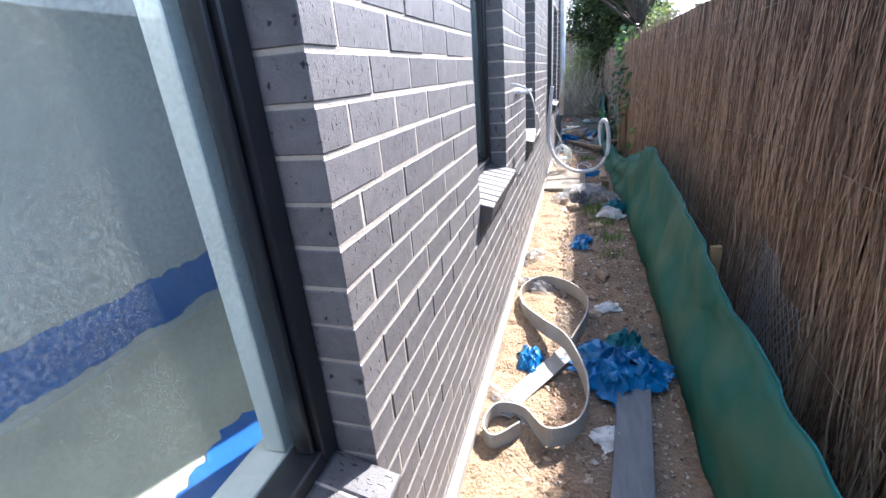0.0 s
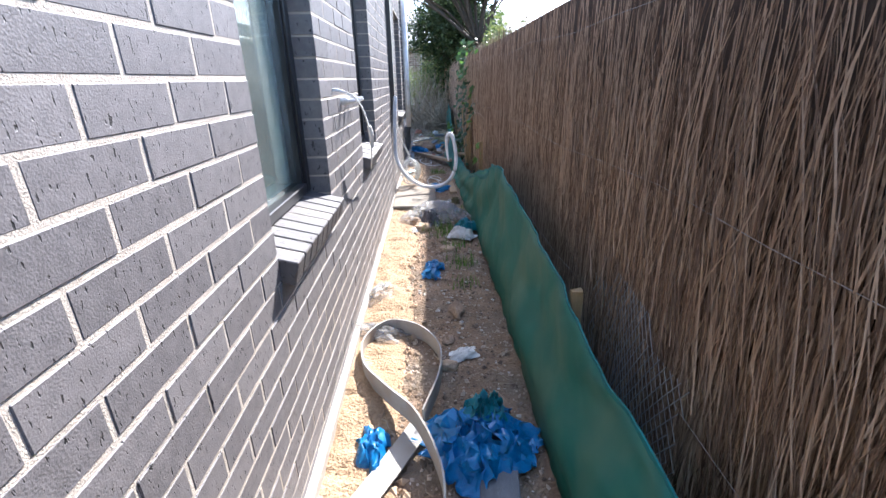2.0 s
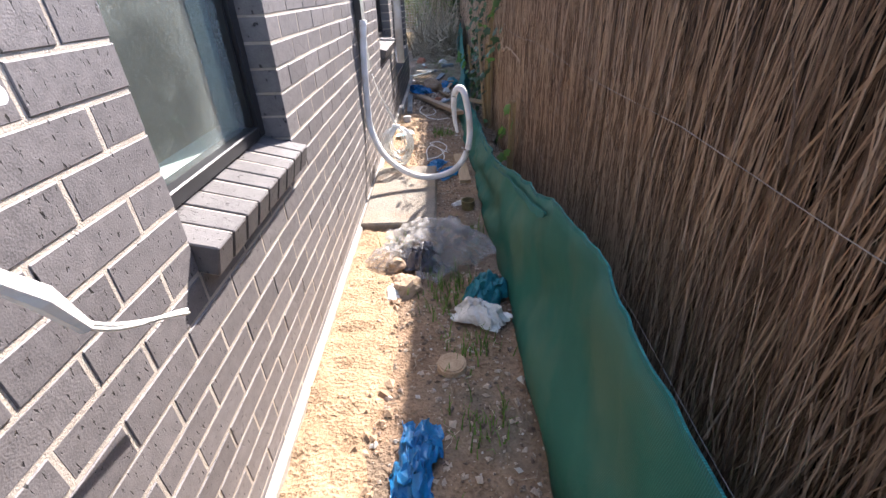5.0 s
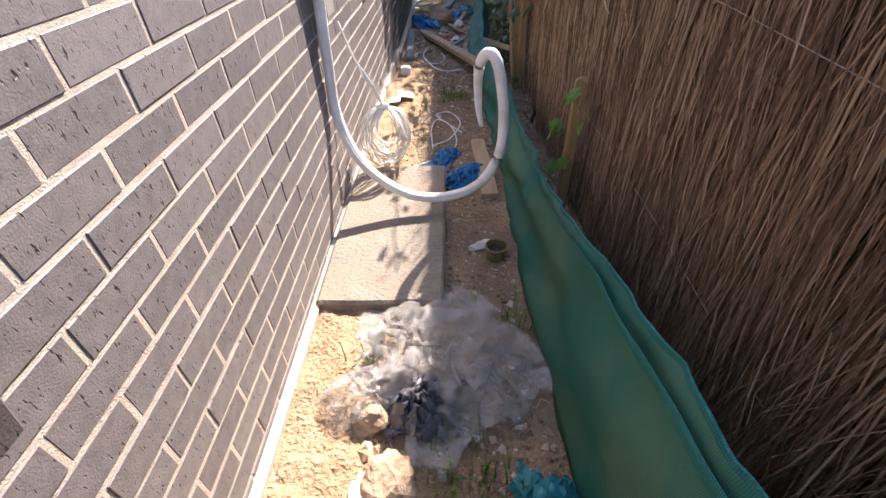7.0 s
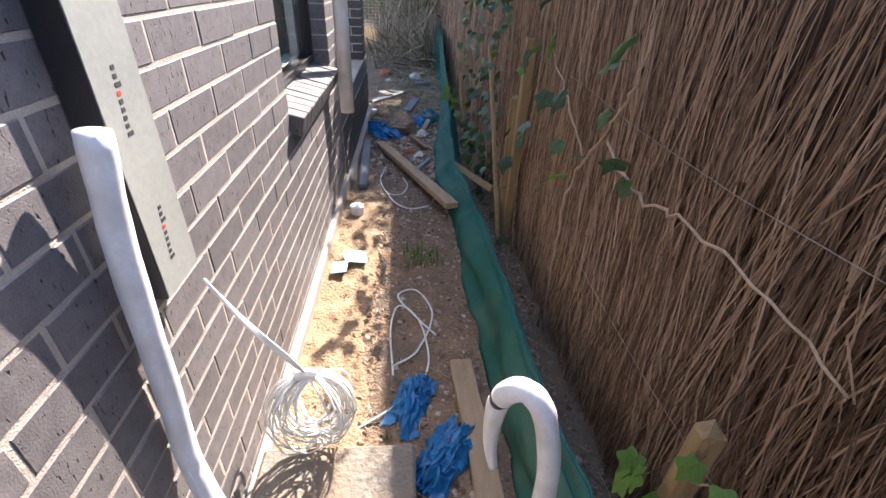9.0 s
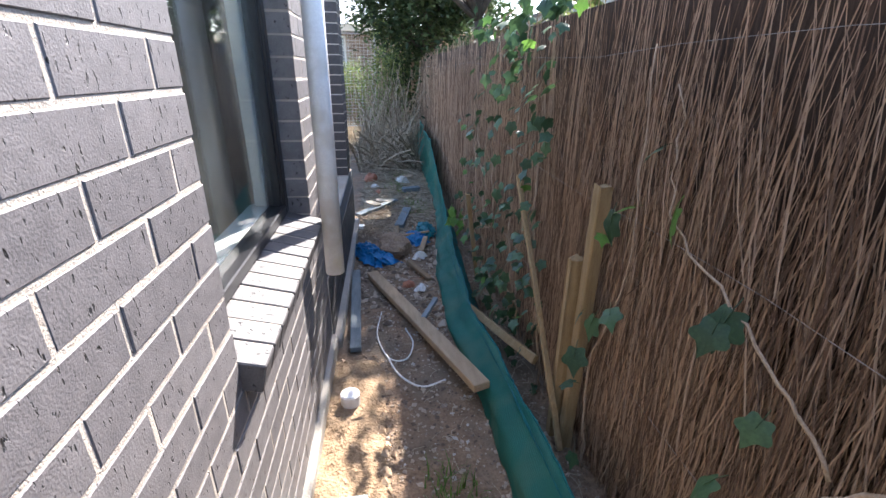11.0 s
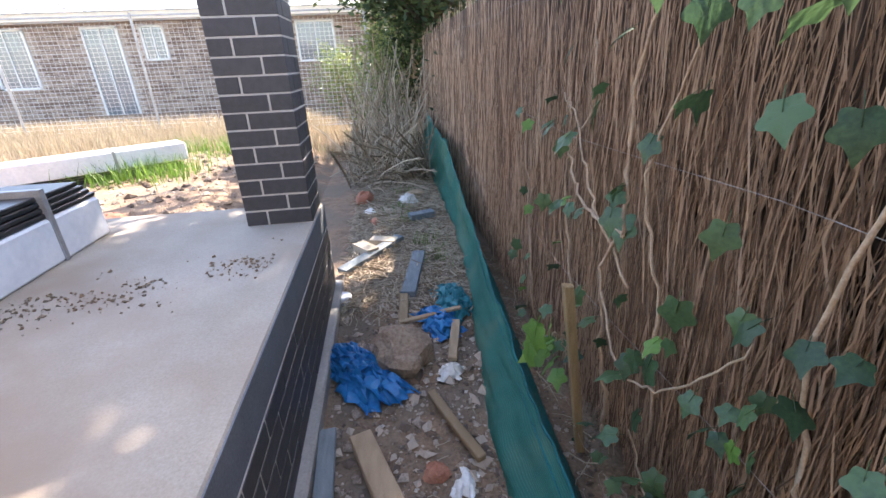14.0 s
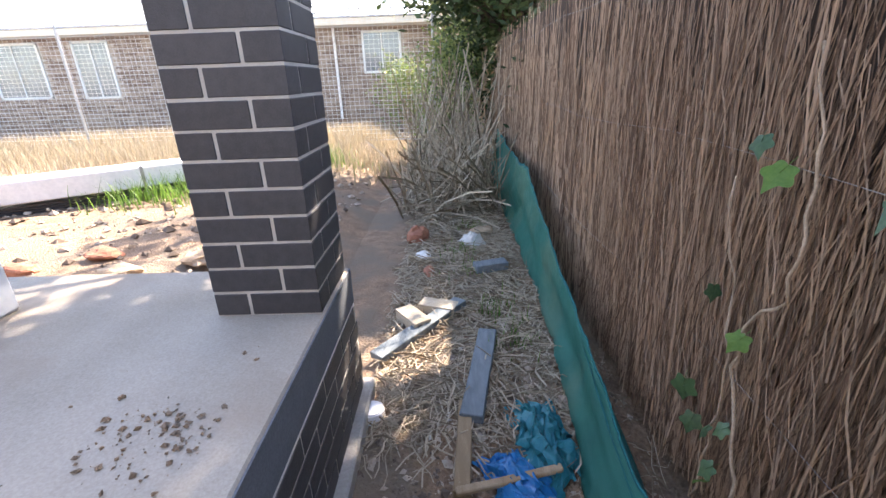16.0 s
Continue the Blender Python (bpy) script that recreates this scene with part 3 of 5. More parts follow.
def shade_cloth():
    ob = holder("shade_cloth", (0.95, 5, 0), "green woven shade cloth draped along the foot of the fence", "shade cloth")
    verts, faces = [], []
    rows = 14
    yy = list(np.arange(-1.5, 16.0, 0.025))
    for y in yy:
        xb, xt, h = net_at(y)
        for k in range(rows + 1):
            t = k / rows
            fold = 0.045 * noise.noise(Vector((y * 1.3, t * 2.0, 7))) + 0.030 * math.sin(t * 7 + y * 0.9 + 2 * noise.noise(Vector((y * 0.7, 1, 1)))) * (1 - 0.5 * t)
            crease = 1 - abs(noise.noise(Vector((y * 1.5 + t * 1.6, t * 0.7, 12)))) * 5
            fine = 0.008 * noise.noise(Vector((y * 7, t * 6 + y * 2, 2))) + 0.016 * max(0, crease) + 0.007 * max(0, 1 - abs(noise.noise(Vector((y * 4.2 - t * 2.5, t, 31)))) * 5)
            x = xb + (xt - xb) * t ** 1.3 + fold * math.sin(math.pi * min(1, t * 1.1 + .05)) + fine
            g = ground_z(xb, y)
            z = g + 0.004 + h * t + (0.02 * noise.noise(Vector((y * 3, 9, 9))) if k in (0, rows) else 0)
            verts.append((x - 0.95, y - 5, max(z, g + .003)))
    n = rows + 1
    for j in range(len(yy) - 1):
        for k in range(rows):
            faces.append((j * n + k, (j + 1) * n + k, (j + 1) * n + k + 1, j * n + k + 1))
    me = bpy.data.meshes.new("cloth")
    me.from_pydata(verts, [], faces)
    me.materials.append(NET)
    for p in me.polygons:
        p.use_smooth = True
    cl = new("cloth", me)
    cl.parent = ob
    so = cl.modifiers.new("thickness", 'SOLIDIFY')
    so.thickness = 0.0025
    bm = bmesh.new()
    tube(bm, [Vector(verts[j * n + rows]) + Vector((0, 0, 0.002)) for j in range(len(yy))], 1, 4, flat=(0.003, 0.009))
    part("selvedge", bm, NET_EDGE, ob, "doubled teal selvedge")
    # the slack fold that lies behind the cloth
    verts2, faces2 = [], []
    ys2 = list(np.arange(4.4, 11.6, 0.05))
    for y in ys2:
        xb, xt, h = net_at(y)
        for k in range(7):
            t = k / 6 * min(1, (y - 4.38) / 1.3)
            x = xt - 0.02 + 0.13 * t + 0.012 * noise.noise(Vector((y * 3, t * 4, 4)))
            z = ground_z(x, y) + h * 0.95 * (1 - t) ** 0.8 + 0.03 * math.sin(t * 9 + y) * t * (1 - t) + 0.004
            verts2.append((x - 0.95, y - 5, z))
    for j in range(len(ys2) - 1):
        for k in range(6):
            faces2.append((j * 7 + k, (j + 1) * 7 + k, (j + 1) * 7 + k + 1, j * 7 + k + 1))
    me = bpy.data.meshes.new("fold")
    me.from_pydata(verts2, [], faces2)
    me.materials.append(NET_EDGE)
    for p in me.polygons:
        p.use_smooth = True
    fo = new("fold", me)
    fo.parent = ob
    fo.modifiers.new("thickness", 'SOLIDIFY').thickness = 0.002
    return ob


shade_cloth()


# ---- services on the wall ----
def conduit_stub(y):
    ob = holder("conduit_stub", (0, y, 1.385), "short white conduit end poking out of the brickwork", "conduit", "conduit ends")
    bm = bmesh.new()
    tube(bm, [(-0.05, 0, -0.004), (0.03, 0, 0), (0.085, 0.004, 0.003)], 0.0125, 12)
    part("sleeve", bm, WHITE_PVC, ob, smooth=False)
    bm = bmesh.new()
    tube(bm, [(0.0, 0, 0), (0.03, 0.0, 0.002), (0.045, 0.0, 0.001)], [0.019, 0.021, 0.016], 10)
    part("foam_collar", bm, WHITE_PAPER, ob, "rough white filler collar")
    return ob


for y in (3.19, 3.33, 3.46):
    conduit_stub(y)
cable = holder("wall_cable", (0, 3.0, 1.44), "pair of white cables looping out of the brick wall", "cable")
for d in (0.0, 0.008):
    bm = bmesh.new()
    tube(bm, spline([(-0.03, -0.01, 0.0 + d), (0.03, 0.02, 0.0 + d), (0.10, 0.16, -0.06 + d), (0.13, 0.30, -0.22 + d), (0.12, 0.40, -0.36 + d), (0.08, 0.62, -0.50 - d)]), 0.004, 6)
    part("cable", bm, WHITE_CORD, cable, smooth=True)
bm = bmesh.new()
tube(bm, [(0.13, 0.30, -0.20), (0.134, 0.335, -0.255), (0.128, 0.37, -0.33)], [0.012, 0.016, 0.010], 8)
part("tape_joint", bm, WHITE_PAPER, cable, "taped white joint")

# sheet metal cover strip standing off the wall
cover = holder("cover_strip", (0.0, 6.41, 0.96), "pale grey sheet metal cover strip fixed upright on the wall", "cover strip")
part("face", boxed((0.046, 0.004, 0.0), (0.050, 0.135, 1.78), 0.001), CREAM_METAL, cover)
part("return", boxed((0.002, 0.0, 0.0), (0.050, 0.0035, 1.78), 0.001), BLACK_METAL, cover, "black return edge")
part("side", boxed((0.002, 0.131, 0.0), (0.0455, 0.135, 1.78), 0.001), CREAM_METAL, cover)
for z in (0.06, 0.30, 0.62, 0.94):
    for k in range(9):
        tall = 0.016 if k in (2, 8) else 0.010
        part("print_bar", boxed((0.0502, 0.060 - 0.0015 * k, z + (8 - k) * 0.0125), (0.0508, 0.060 - 0.0015 * k + tall, z + (8 - k) * 0.0125 + 0.007), 0), RED_INK if k == 3 else INK, cover, "faded printing")

# insulated pipe: out of the cover, round in a hoop and over the shade cloth
hose = holder("insulated_pipe", (0.1, 6.25, 1.28), "white foam-lagged pipe hanging in a wide loop", "pipe")
path = spline([(0.065, 6.36, 1.30), (0.045, 6.35, 1.10), (0.032, 6.34, 0.80), (0.04, 6.31, 0.56), (0.14, 6.24, 0.36), (0.33, 6.20, 0.22), (0.52, 6.20, 0.19), (0.69, 6.21, 0.25),
               (0.785, 6.22, 0.40), (0.80, 6.23, 0.60), (0.765, 6.24, 0.80), (0.725, 6.27, 0.845), (0.69, 6.30, 0.78), (0.69, 6.32, 0.62), (0.71, 6.33, 0.50)], 8)
path = [p - Vector((0.1, 6.25, 1.28)) for p in path]
rad = [0.024 + 0.0018 * noise.noise(Vector((i * 0.35, 0, 0))) for i in range(len(path))]
bm = bmesh.new()
tube(bm, path[:-16], rad[:-16], 14)
part("lagging", bm, WHITE_PVC, hose, smooth=True)
bm = bmesh.new()
tube(bm, path[-17:], [0.024 - 0.0008 * k for k in range(17)], 8)
part("split_end", bm, WHITE_PVC, hose, "flattened split end of the lagging", smooth=True)
bm = bmesh.new()
tube(bm, [p + Vector((0, -0.018, 0.017)) for p in path[16:70]], 0.003, 5)
part("seam", bm, WHITE_CORD, hose, smooth=True)

# downpipe
dp = holder("downpipe", (0.10, 8.74, 0.70), "round white downpipe ending above the ground", "downpipe")
bm = bmesh.new()
r_ = bmesh.ops.create_cone(bm, segments=32, radius1=0.045, radius2=0.045, depth=2.05)
bmesh.ops.delete(bm, geom=[f for f in bm.faces if len(f.verts) > 4], context='FACES')
bmesh.ops.translate(bm, vec=(0, 0, 1.025), verts=bm.verts)
pp = part("pipe", bm, WHITE_PVC, dp, smooth=True)
pp.modifiers.new("wall", 'SOLIDIFY').thickness = 0.003
part("bracket", boxed((-0.10, -0.012, 1.55), (-0.042, 0.012, 1.58), 0.002), GALV, dp, "metal bracket")

# coil of white cord tied to the cover strip
coil = holder("cord_coil", (0.2, 6.66, 0.3), "tangled white cord coil hanging beside the wall", "cord")
rng = random.Random(11)
for k in range(4):
    bm = bmesh.new()
    tube(bm, spline([(-0.14, -0.13, 0.62), (-0.10, -0.08 + .004 * k, 0.44), (-0.04 + .006 * k, -0.04, 0.28), (0.0, 0.0, 0.17)], 6), 0.0035, 5)
    part("tail", bm, WHITE_CORD, coil, smooth=True)
for k in range(26):
    a, rr = rng.uniform(-0.9, 0.9), rng.uniform(0.10, 0.17)
    cx, cz = rng.uniform(-0.03, 0.03), 0.16 - rr
    pts = []
    for i in range(25):
        t = 2 * math.pi * i / 24 + 1.57
        u = math.cos(t) * rr * rng.uniform(0.75, 0.8)
        pts.append((cx + u * math.cos(a), u * math.sin(a), max(-0.17, cz + math.sin(t) * rr * 1.05)))
    bm = bmesh.new()
    tube(bm, pts, 0.0035, 5)
    part("loop", bm, WHITE_CORD, coil, smooth=True)
bm = bmesh.new()
tube(bm, [(-0.03, 0, 0.17), (0, 0, 0.175), (0.03, 0, 0.17)], 0.018, 8)
part("tie", bm, WHITE_CORD, coil, "cord binding")


def ground_line(pts, lift=0.006):
    return [(x, y, ground_z(x, y) + lift) for x, y in pts]


def loose_cord(pts, r, label):
    x0, y0 = pts[0]
    bm = bmesh.new()
    tube(bm, [p - Vector((x0, y0, 0)) for p in spline(ground_line(pts, r + .004), 8)], r, 6)
    ob = thing("white_cord", bm, WHITE_CORD, label, "cord", smooth=True)
    ob.location = (x0, y0, 0)


loose_cord([(.27, 6.75), (.45, 6.88), (.55, 6.98), (.60, 7.15), (.56, 7.4), (.46, 7.52), (.42, 7.35), (.44, 7.05)], .005, "thin white cord looped loosely on the soil")
loose_cord([(.44, 7.1), (.55, 7.2), (.63, 7.45), (.55, 7.65), (.45, 7.6), (.55, 7.42), (.64, 7.3)], .005, "white cord lying in loops on the soil")
loose_cord([(.30, 9.55), (.27, 9.25), (.34, 8.98), (.45, 8.95), (.50, 9.12), (.46, 9.3)], .005, "white spiral cord lying beside a plank")
loose_cord([(.33, 9.0), (.40, 8.8), (.52, 8.68), (.66, 8.72)], .006, "dirty white cable end on the soil")

# ---- concrete path slab ----
bm = boxed((0.015, 5.56, -0.04), (0.53, 6.66, 0.115), 0.012)
bmesh.ops.subdivide_edges(bm, edges=bm.edges[:], cuts=3, use_grid_fill=True)
for v in bm.verts:
    v.co += Vector((noise.noise(v.co * 9), noise.noise(v.co * 9 + Vector((3, 3, 3))), noise.noise(v.co * 7 + Vector((7, 1, 3))))) * 0.006
thing("concrete_block", bm, CONCRETE, "low worn concrete block against the brick wall", "concrete block")


# ---- rubbish ----
def crumple(name, at, size, mat, label, category, seed, height=0.08, n=26, folds=1.0, group=""):
    """A crumpled sheet of plastic lying on the ground."""
    rng = random.Random(seed)
    o = Vector((rng.uniform(0, 99), rng.uniform(0, 99), 0))
    verts, faces = [], []
    ca, sa = math.cos(seed * 1.3), math.sin(seed * 1.3)
    for j in range(n + 1):
        for i in range(n + 1):
            u, v = i / n - .5, j / n - .5
            rad_ = 1 + 0.5 * noise.noise(Vector((math.atan2(v, u) * 1.2, seed, 0)))
            x, y = u * size[0] * rad_, v * size[1] * rad_
            p = Vector((u * 5, v * 5, 0)) * folds + o
            x += 0.16 * size[0] * noise.noise(p * 1.1 + Vector((0, 0, 5)))
            y += 0.16 * size[1] * noise.noise(p * 1.1 + Vector((0, 0, 9)))
            ridge = 1 - abs(noise.noise(p * 1.2)) * 2.2
            ridge2 = 1 - abs(noise.noise(p * 2.9)) * 2.2
            edge = max(0, 1 - (4 * (u * u + v * v)) ** 1.5)
            z = height * (0.15 + edge * (0.55 + 0.30 * ridge) + 0.20 * ridge2 * (0.4 + edge))
            X, Y = ca * x - sa * y, sa * x + ca * y
            verts.append((X, Y, max(0.004, z) + ground_z(at[0] + X, at[1] + Y)))
    for j in range(n):
        for i in range(n):
            a = j * (n + 1) + i
            faces.append((a, a + 1, a + n + 2, a + n + 1))
    me = bpy.data.meshes.new(name)
    me.from_pydata(verts, [], faces)
    me.materials.append(mat)
    for p in me.polygons:
        p.use_smooth = rng.random() < 0.5
    ob = tagged(new(name, me), label, category, group)
    ob.location = (at[0], at[1], 0)
    ob.modifiers.new("thickness", 'SOLIDIFY').thickness = 0.0012
    return ob


crumple("plastic_bag", (.66, 2.06), (.40, .42), BLUE_BAG, "bright blue plastic bag crumpled on the soil", "plastic bag", 3, .13, 34, 1.6)
crumple("plastic_bag", (.70, 2.16), (.24, .22), TEAL_BAG, "torn teal plastic crumpled over a blue bag", "plastic bag", 4, .17, 24, 1.6)
crumple("plastic_bag", (.20, 2.06), (.14, .24), BLUE_BAG, "blue plastic scrap beside a grey strip", "plastic bag", 5, .07, 18)
crumple("plastic_bag", (.48, 3.86), (.30, .15), BLUE_BAG, "small blue plastic scrap on the soil", "plastic bag", 6, .07, 22, 1.4)
crumple("plastic_bag", (.80, 4.78), (.20, .30), TEAL_BAG, "teal plastic bag under the shade cloth", "plastic bag", 7, .12, 22, 1.3)
crumple("plastic_bag", (.76, 4.62), (.15, .26), WHITE_PAPER, "white plastic bag beside teal plastic", "plastic bag", 8, .10, 18, 1.2)
crumple("plastic_sheet", (.56, 5.30), (.60, .55), FILM, "crumpled clear plastic sheet over rubble", "plastic sheet", 9, .15, 40, 1.7)
crumple("plastic_sheet", (.27, 5.17), (.30, .20), FILM, "clear plastic pouch against the clay", "plastic sheet", 10, .10, 22, 1.2)
crumple("plastic_bag", (.47, 5.12), (.18, .20), DARK_BAG, "dark grey torn bag with pale shreds", "plastic bag", 12, .13, 24, 1.8)
crumple("plastic_bag", (.52, 6.90), (.26, .14), BLUE_BAG, "blue plastic strip near white cord", "plastic bag", 13, .05, 24, 1.6)
crumple("plastic_bag", (.64, 6.65), (.16, .34), BLUE_BAG, "long blue plastic strip beside a timber board", "plastic bag", 14, .06, 24, 1.6)
crumple("tarpaulin", (.20, 10.62), (.26, .55), BLUE_BAG, "blue tarpaulin scrap pinned under a rock", "tarpaulin", 15, .10, 30, 1.8)
crumple("tarpaulin", (.66, 11.02), (.34, .22), BLUE_BAG, "blue tarpaulin corner behind a rock", "tarpaulin", 16, .08, 24, 1.6)
crumple("plastic_bag", (.78, 11.25), (.22, .42), TEAL_BAG, "teal plastic draped by the shade cloth", "plastic bag", 17, .10, 26, 1.5)
crumple("plastic_sheet", (.10, 2.95), (.14, .40), FILM, "clear plastic caught along the wall foot", "plastic sheet", 18, .08, 22, 1.4)
crumple("plastic_sheet", (.10, 3.42), (.14, .30), FILM, "clear plastic wrapper along the wall foot", "plastic sheet", 19, .09, 22, 1.4)
crumple("plastic_sheet", (.08, 1.75), (.10, .60), FILM, "clear plastic strip along the wall foot", "plastic sheet", 20, .05, 22, 1.4)
crumple("paper_scrap", (.62, 1.62), (.12, .20), WHITE_PAPER, "torn white paper on the gravel", "paper", 21, .04, 12)
crumple("paper_scrap", (.64, 2.72), (.16, .10), WHITE_PAPER, "torn white paper on the gravel", "paper", 22, .04, 12)
crumple("paper_scrap", (.30, 4.86), (.14, .08), WHITE_PAPER, "shiny white wrapper on the clay", "paper", 23, .03, 10)
crumple("paper_scrap", (.66, 10.55), (.12, .10), WHITE_PAPER, "crumpled white paper beside the shade cloth", "paper", 24, .07, 12)
crumple("paper_scrap", (.62, 9.92), (.12, .08), WHITE_PAPER, "white paper scrap beside a timber", "paper", 25, .03, 10)
crumple("paper_scrap", (.62, 13.5), (.20, .18), WHITE_PAPER, "white plastic scrap among dry stalks", "paper", 26, .10, 12)
crumple("paper_scrap", (.68, 11.0), (.10, .08), WHITE_PAPER, "white paper scrap on pebbles", "paper", 27, .03, 10)
crumple("paper_scrap", (.72, 6.0), (.05, .14), WHITE_PAPER, "thin white paper strip on the soil", "paper", 28, .03, 10)


def ribbon(name, pts, width, label):
    """A flat strip standing on its edge along a line on the ground."""
    p = spline([(x, y, ground_z(x, y) + width / 2 + lift) for x, y, lift in pts], 8)
    o = Vector((pts[0][0], pts[0][1], 0))
    bm = bmesh.new()
    tube(bm, [q - o for q in p], 1, 4, flat=(0.004, width / 2))
    ob = thing(name, bm, GREY_STRIP, label, "foam strip")
    ob.location = o


ribbon("foam_strip", [(.22, 1.52, 0), (.12, 1.43, 0), (.06, 1.50, 0), (.10, 1.62, 0), (.22, 1.62, 0), (.34, 1.50, .01), (.47, 1.60, .01), (.50, 1.85, .02), (.40, 2.10, .07),
                      (.25, 2.32, .03), (.11, 2.55, .0), (.08, 2.80, 0), (.20, 2.98, 0), (.38, 2.93, 0), (.50, 2.72, 0), (.50, 2.45, .02), (.42, 2.20, .0)], .10,
       "grey foam strip standing on edge in loose loops")
bm = bmesh.new()
tube(bm, [p for p in spline([(.42, 2.20, .05), (.30, 1.98, .05), (.18, 1.78, .04), (.12, 1.62, .05)], 8)], 1, 4, flat=(0.05, 0.004))
thing("foam_strip", bm, GREY_STRIP, "grey foam strip lying flat across the soil", "foam strip")
bm = boxed((-0.075, 0, 0), (0.075, 0.75, 0.018), 0.003)
ob = thing("grey_board", bm, GREY_BOARD, "dark grey weathered board lying on gravel", "board")
ob.matrix_world = pose(.65, 1.25, .03, 0.5, 0, -6)


def plank(a, b, w_, t_, mat, label, name="plank"):
    """A sawn timber between two points, lying flat."""
    a, b = Vector(a), Vector(b)
    d = b - a
    ln = d.length
    bm = boxed((-w_ / 2, 0, 0), (w_ / 2, ln, t_), 0.004)
    bmesh.ops.subdivide_edges(bm, edges=[e for e in bm.edges if e.calc_length() > ln * .8], cuts=6)
    for v in bm.verts:
        v.co += Vector((noise.noise(v.co * 4 + a), 0, noise.noise(v.co * 4 - a))) * 0.005
    ob = thing(name, bm, mat, label, "timber")
    ob.matrix_world = Matrix.Translation(a) @ Vector((0, 1, 0)).rotation_difference(d.normalized()).to_matrix().to_4x4()
    return ob


plank((.82, 8.50, .10), (.22, 10.2, -.03), .095, .045, TIMBER, "long pale pine plank lying across the passage")
plank((.14, 9.05, .0), (.08, 10.25, -.02), .07, .035, GREY_TIMBER, "blue-grey painted batten along the plinth")
plank((.58, 9.28, .06), (.70, 9.58, .04), .035, .03, GREY_TIMBER, "short pale blue offcut leaning on a plank")
plank((.78, 6.42, .03), (.74, 7.10, .03), .095, .035, TIMBER, "pale pine board beside the shade cloth")
plank((.70, 9.98, .01), (.54, 10.38, .01), .04, .03, TIMBER, "short pale wooden batten on rubble")
plank((.02, 11.80, .0), (.48, 12.36, .02), .09, .04, GREY_TIMBER, "weathered grey-blue timber offcut on dry stalks")
plank((.49, 11.34, .0), (.62, 12.02, .0), .10, .045, GREY_TIMBER, "weathered grey timber board on the soil")
plank((.42, 10.98, .03), (.80, 11.06, .05), .03, .02, TIMBER, "thin pale batten behind the rock")
plank((.68, 10.62, .0), (.75, 10.95, .02), .05, .03, TIMBER, "brown timber offcut beside the rock")
plank((.44, 11.0, -.02), (.47, 11.45, .0), .06, .04, TIMBER, "broken timber stub on the soil")
plank((.92, 9.35, .10), (1.12, 8.55, .22), .05, .03, STAKE_WOOD, "dark timber batten leaning on the fence foot")
plank((.60, 12.86, .02), (.84, 12.92, .02), .11, .06, GREY_TIMBER, "short grey timber block among dry stalks")


def rock(at, size, label, seed, mat=ROCK, name="rock"):
    bm = bmesh.new()
    bmesh.ops.create_icosphere(bm, subdivisions=3, radius=1.0)
    o = Vector((seed * 7.1, seed * 3.3, 0))
    for v in bm.verts:
        k = 1 + 0.35 * noise.noise(v.co * 1.3 + o) + 0.12 * noise.noise(v.co * 4 + o) + .05 * noise.noise(v.co * 9 + o)
        v.co = Vector((v.co.x * size[0] * k, v.co.y * size[1] * k, max(-0.4, v.co.z) * size[2] * k))
    ob = thing(name, bm, mat, label, "rock")
    ob.location = (at[0], at[1], ground_z(*at) + size[2] * 0.3)
    return ob


rock((.43, 10.72), (.155, .17, .15), "large brown earthy rock lying on a blue tarpaulin", 1)
rock((.38, 4.90), (.08, .09, .06), "orange-brown stone beside plastic sheet", 2)
rock((.30, 5.10), (.07, .06, .05), "orange-brown stone on the clay", 3)
rock((.63, 3.20), (.045, .10, .035), "long brown stone half sunk in soil", 4)
rock((.56, 5.22), (.12, .08, .09), "brown stone under clear plastic", 5)
rock((.13, 13.62), (.10, .09, .11), "reddish brown rock among dry stalks", 6, RED_BRICK)
rock((.55, 2.62), (.05, .04, .03), "small pale stone on gravel", 7, CLAY_CLOD)
rock((.20, 13.2), (.07, .06, .05), "pale stone among dry stalks", 8, WHITE_PAPER)
rock((.26, 12.9), (.04, .09, .03), "broken red brick piece among stalks", 9, RED_BRICK)
rock((.45, 14.6), (.15, .12, .10), "brown rock in the overgrown corner", 10)
rock((.56, 2.88), (.035, .05, .025), "grey stone on gravel", 11)
rock((.52, 9.98), (.05, .045, .03), "broken red brick piece in rubble", 12, RED_BRICK)
rock((.72, 13.75), (.11, .09, .06), "pale rock among dry stalks", 13, CLAY_CLOD)


def disc(at, r, h, mat, label, name="lid"):
    ob = holder(name, (at[0], at[1], ground_z(*at)), label, "lid")
    bm = bmesh.new()
    bmesh.ops.create_cone(bm, cap_ends=True, segments=28, radius1=r, radius2=r * .97, depth=h)
    bmesh.ops.translate(bm, vec=(0, 0, h / 2), verts=bm.verts)
    part("body", bm, mat, ob)
    bm = bmesh.new()
    bmesh.ops.create_cone(bm, cap_ends=True, segments=28, radius1=r * .86, radius2=r * .84, depth=.006)
    bmesh.ops.translate(bm, vec=(0, 0, h + .003), verts=bm.verts)
    part("top", bm, mat, ob)


disc((.61, 4.30), .065, .03, CLAY_CLOD, "round pale plastic lid lying on the soil")
disc((.06, 11.42), .055, .05, WHITE_PVC, "round white plastic pipe cap on the soil")
disc((.14, 8.58), .05, .085, WHITE_PVC, "short white pipe cap standing near the wall", "pipe_cap")


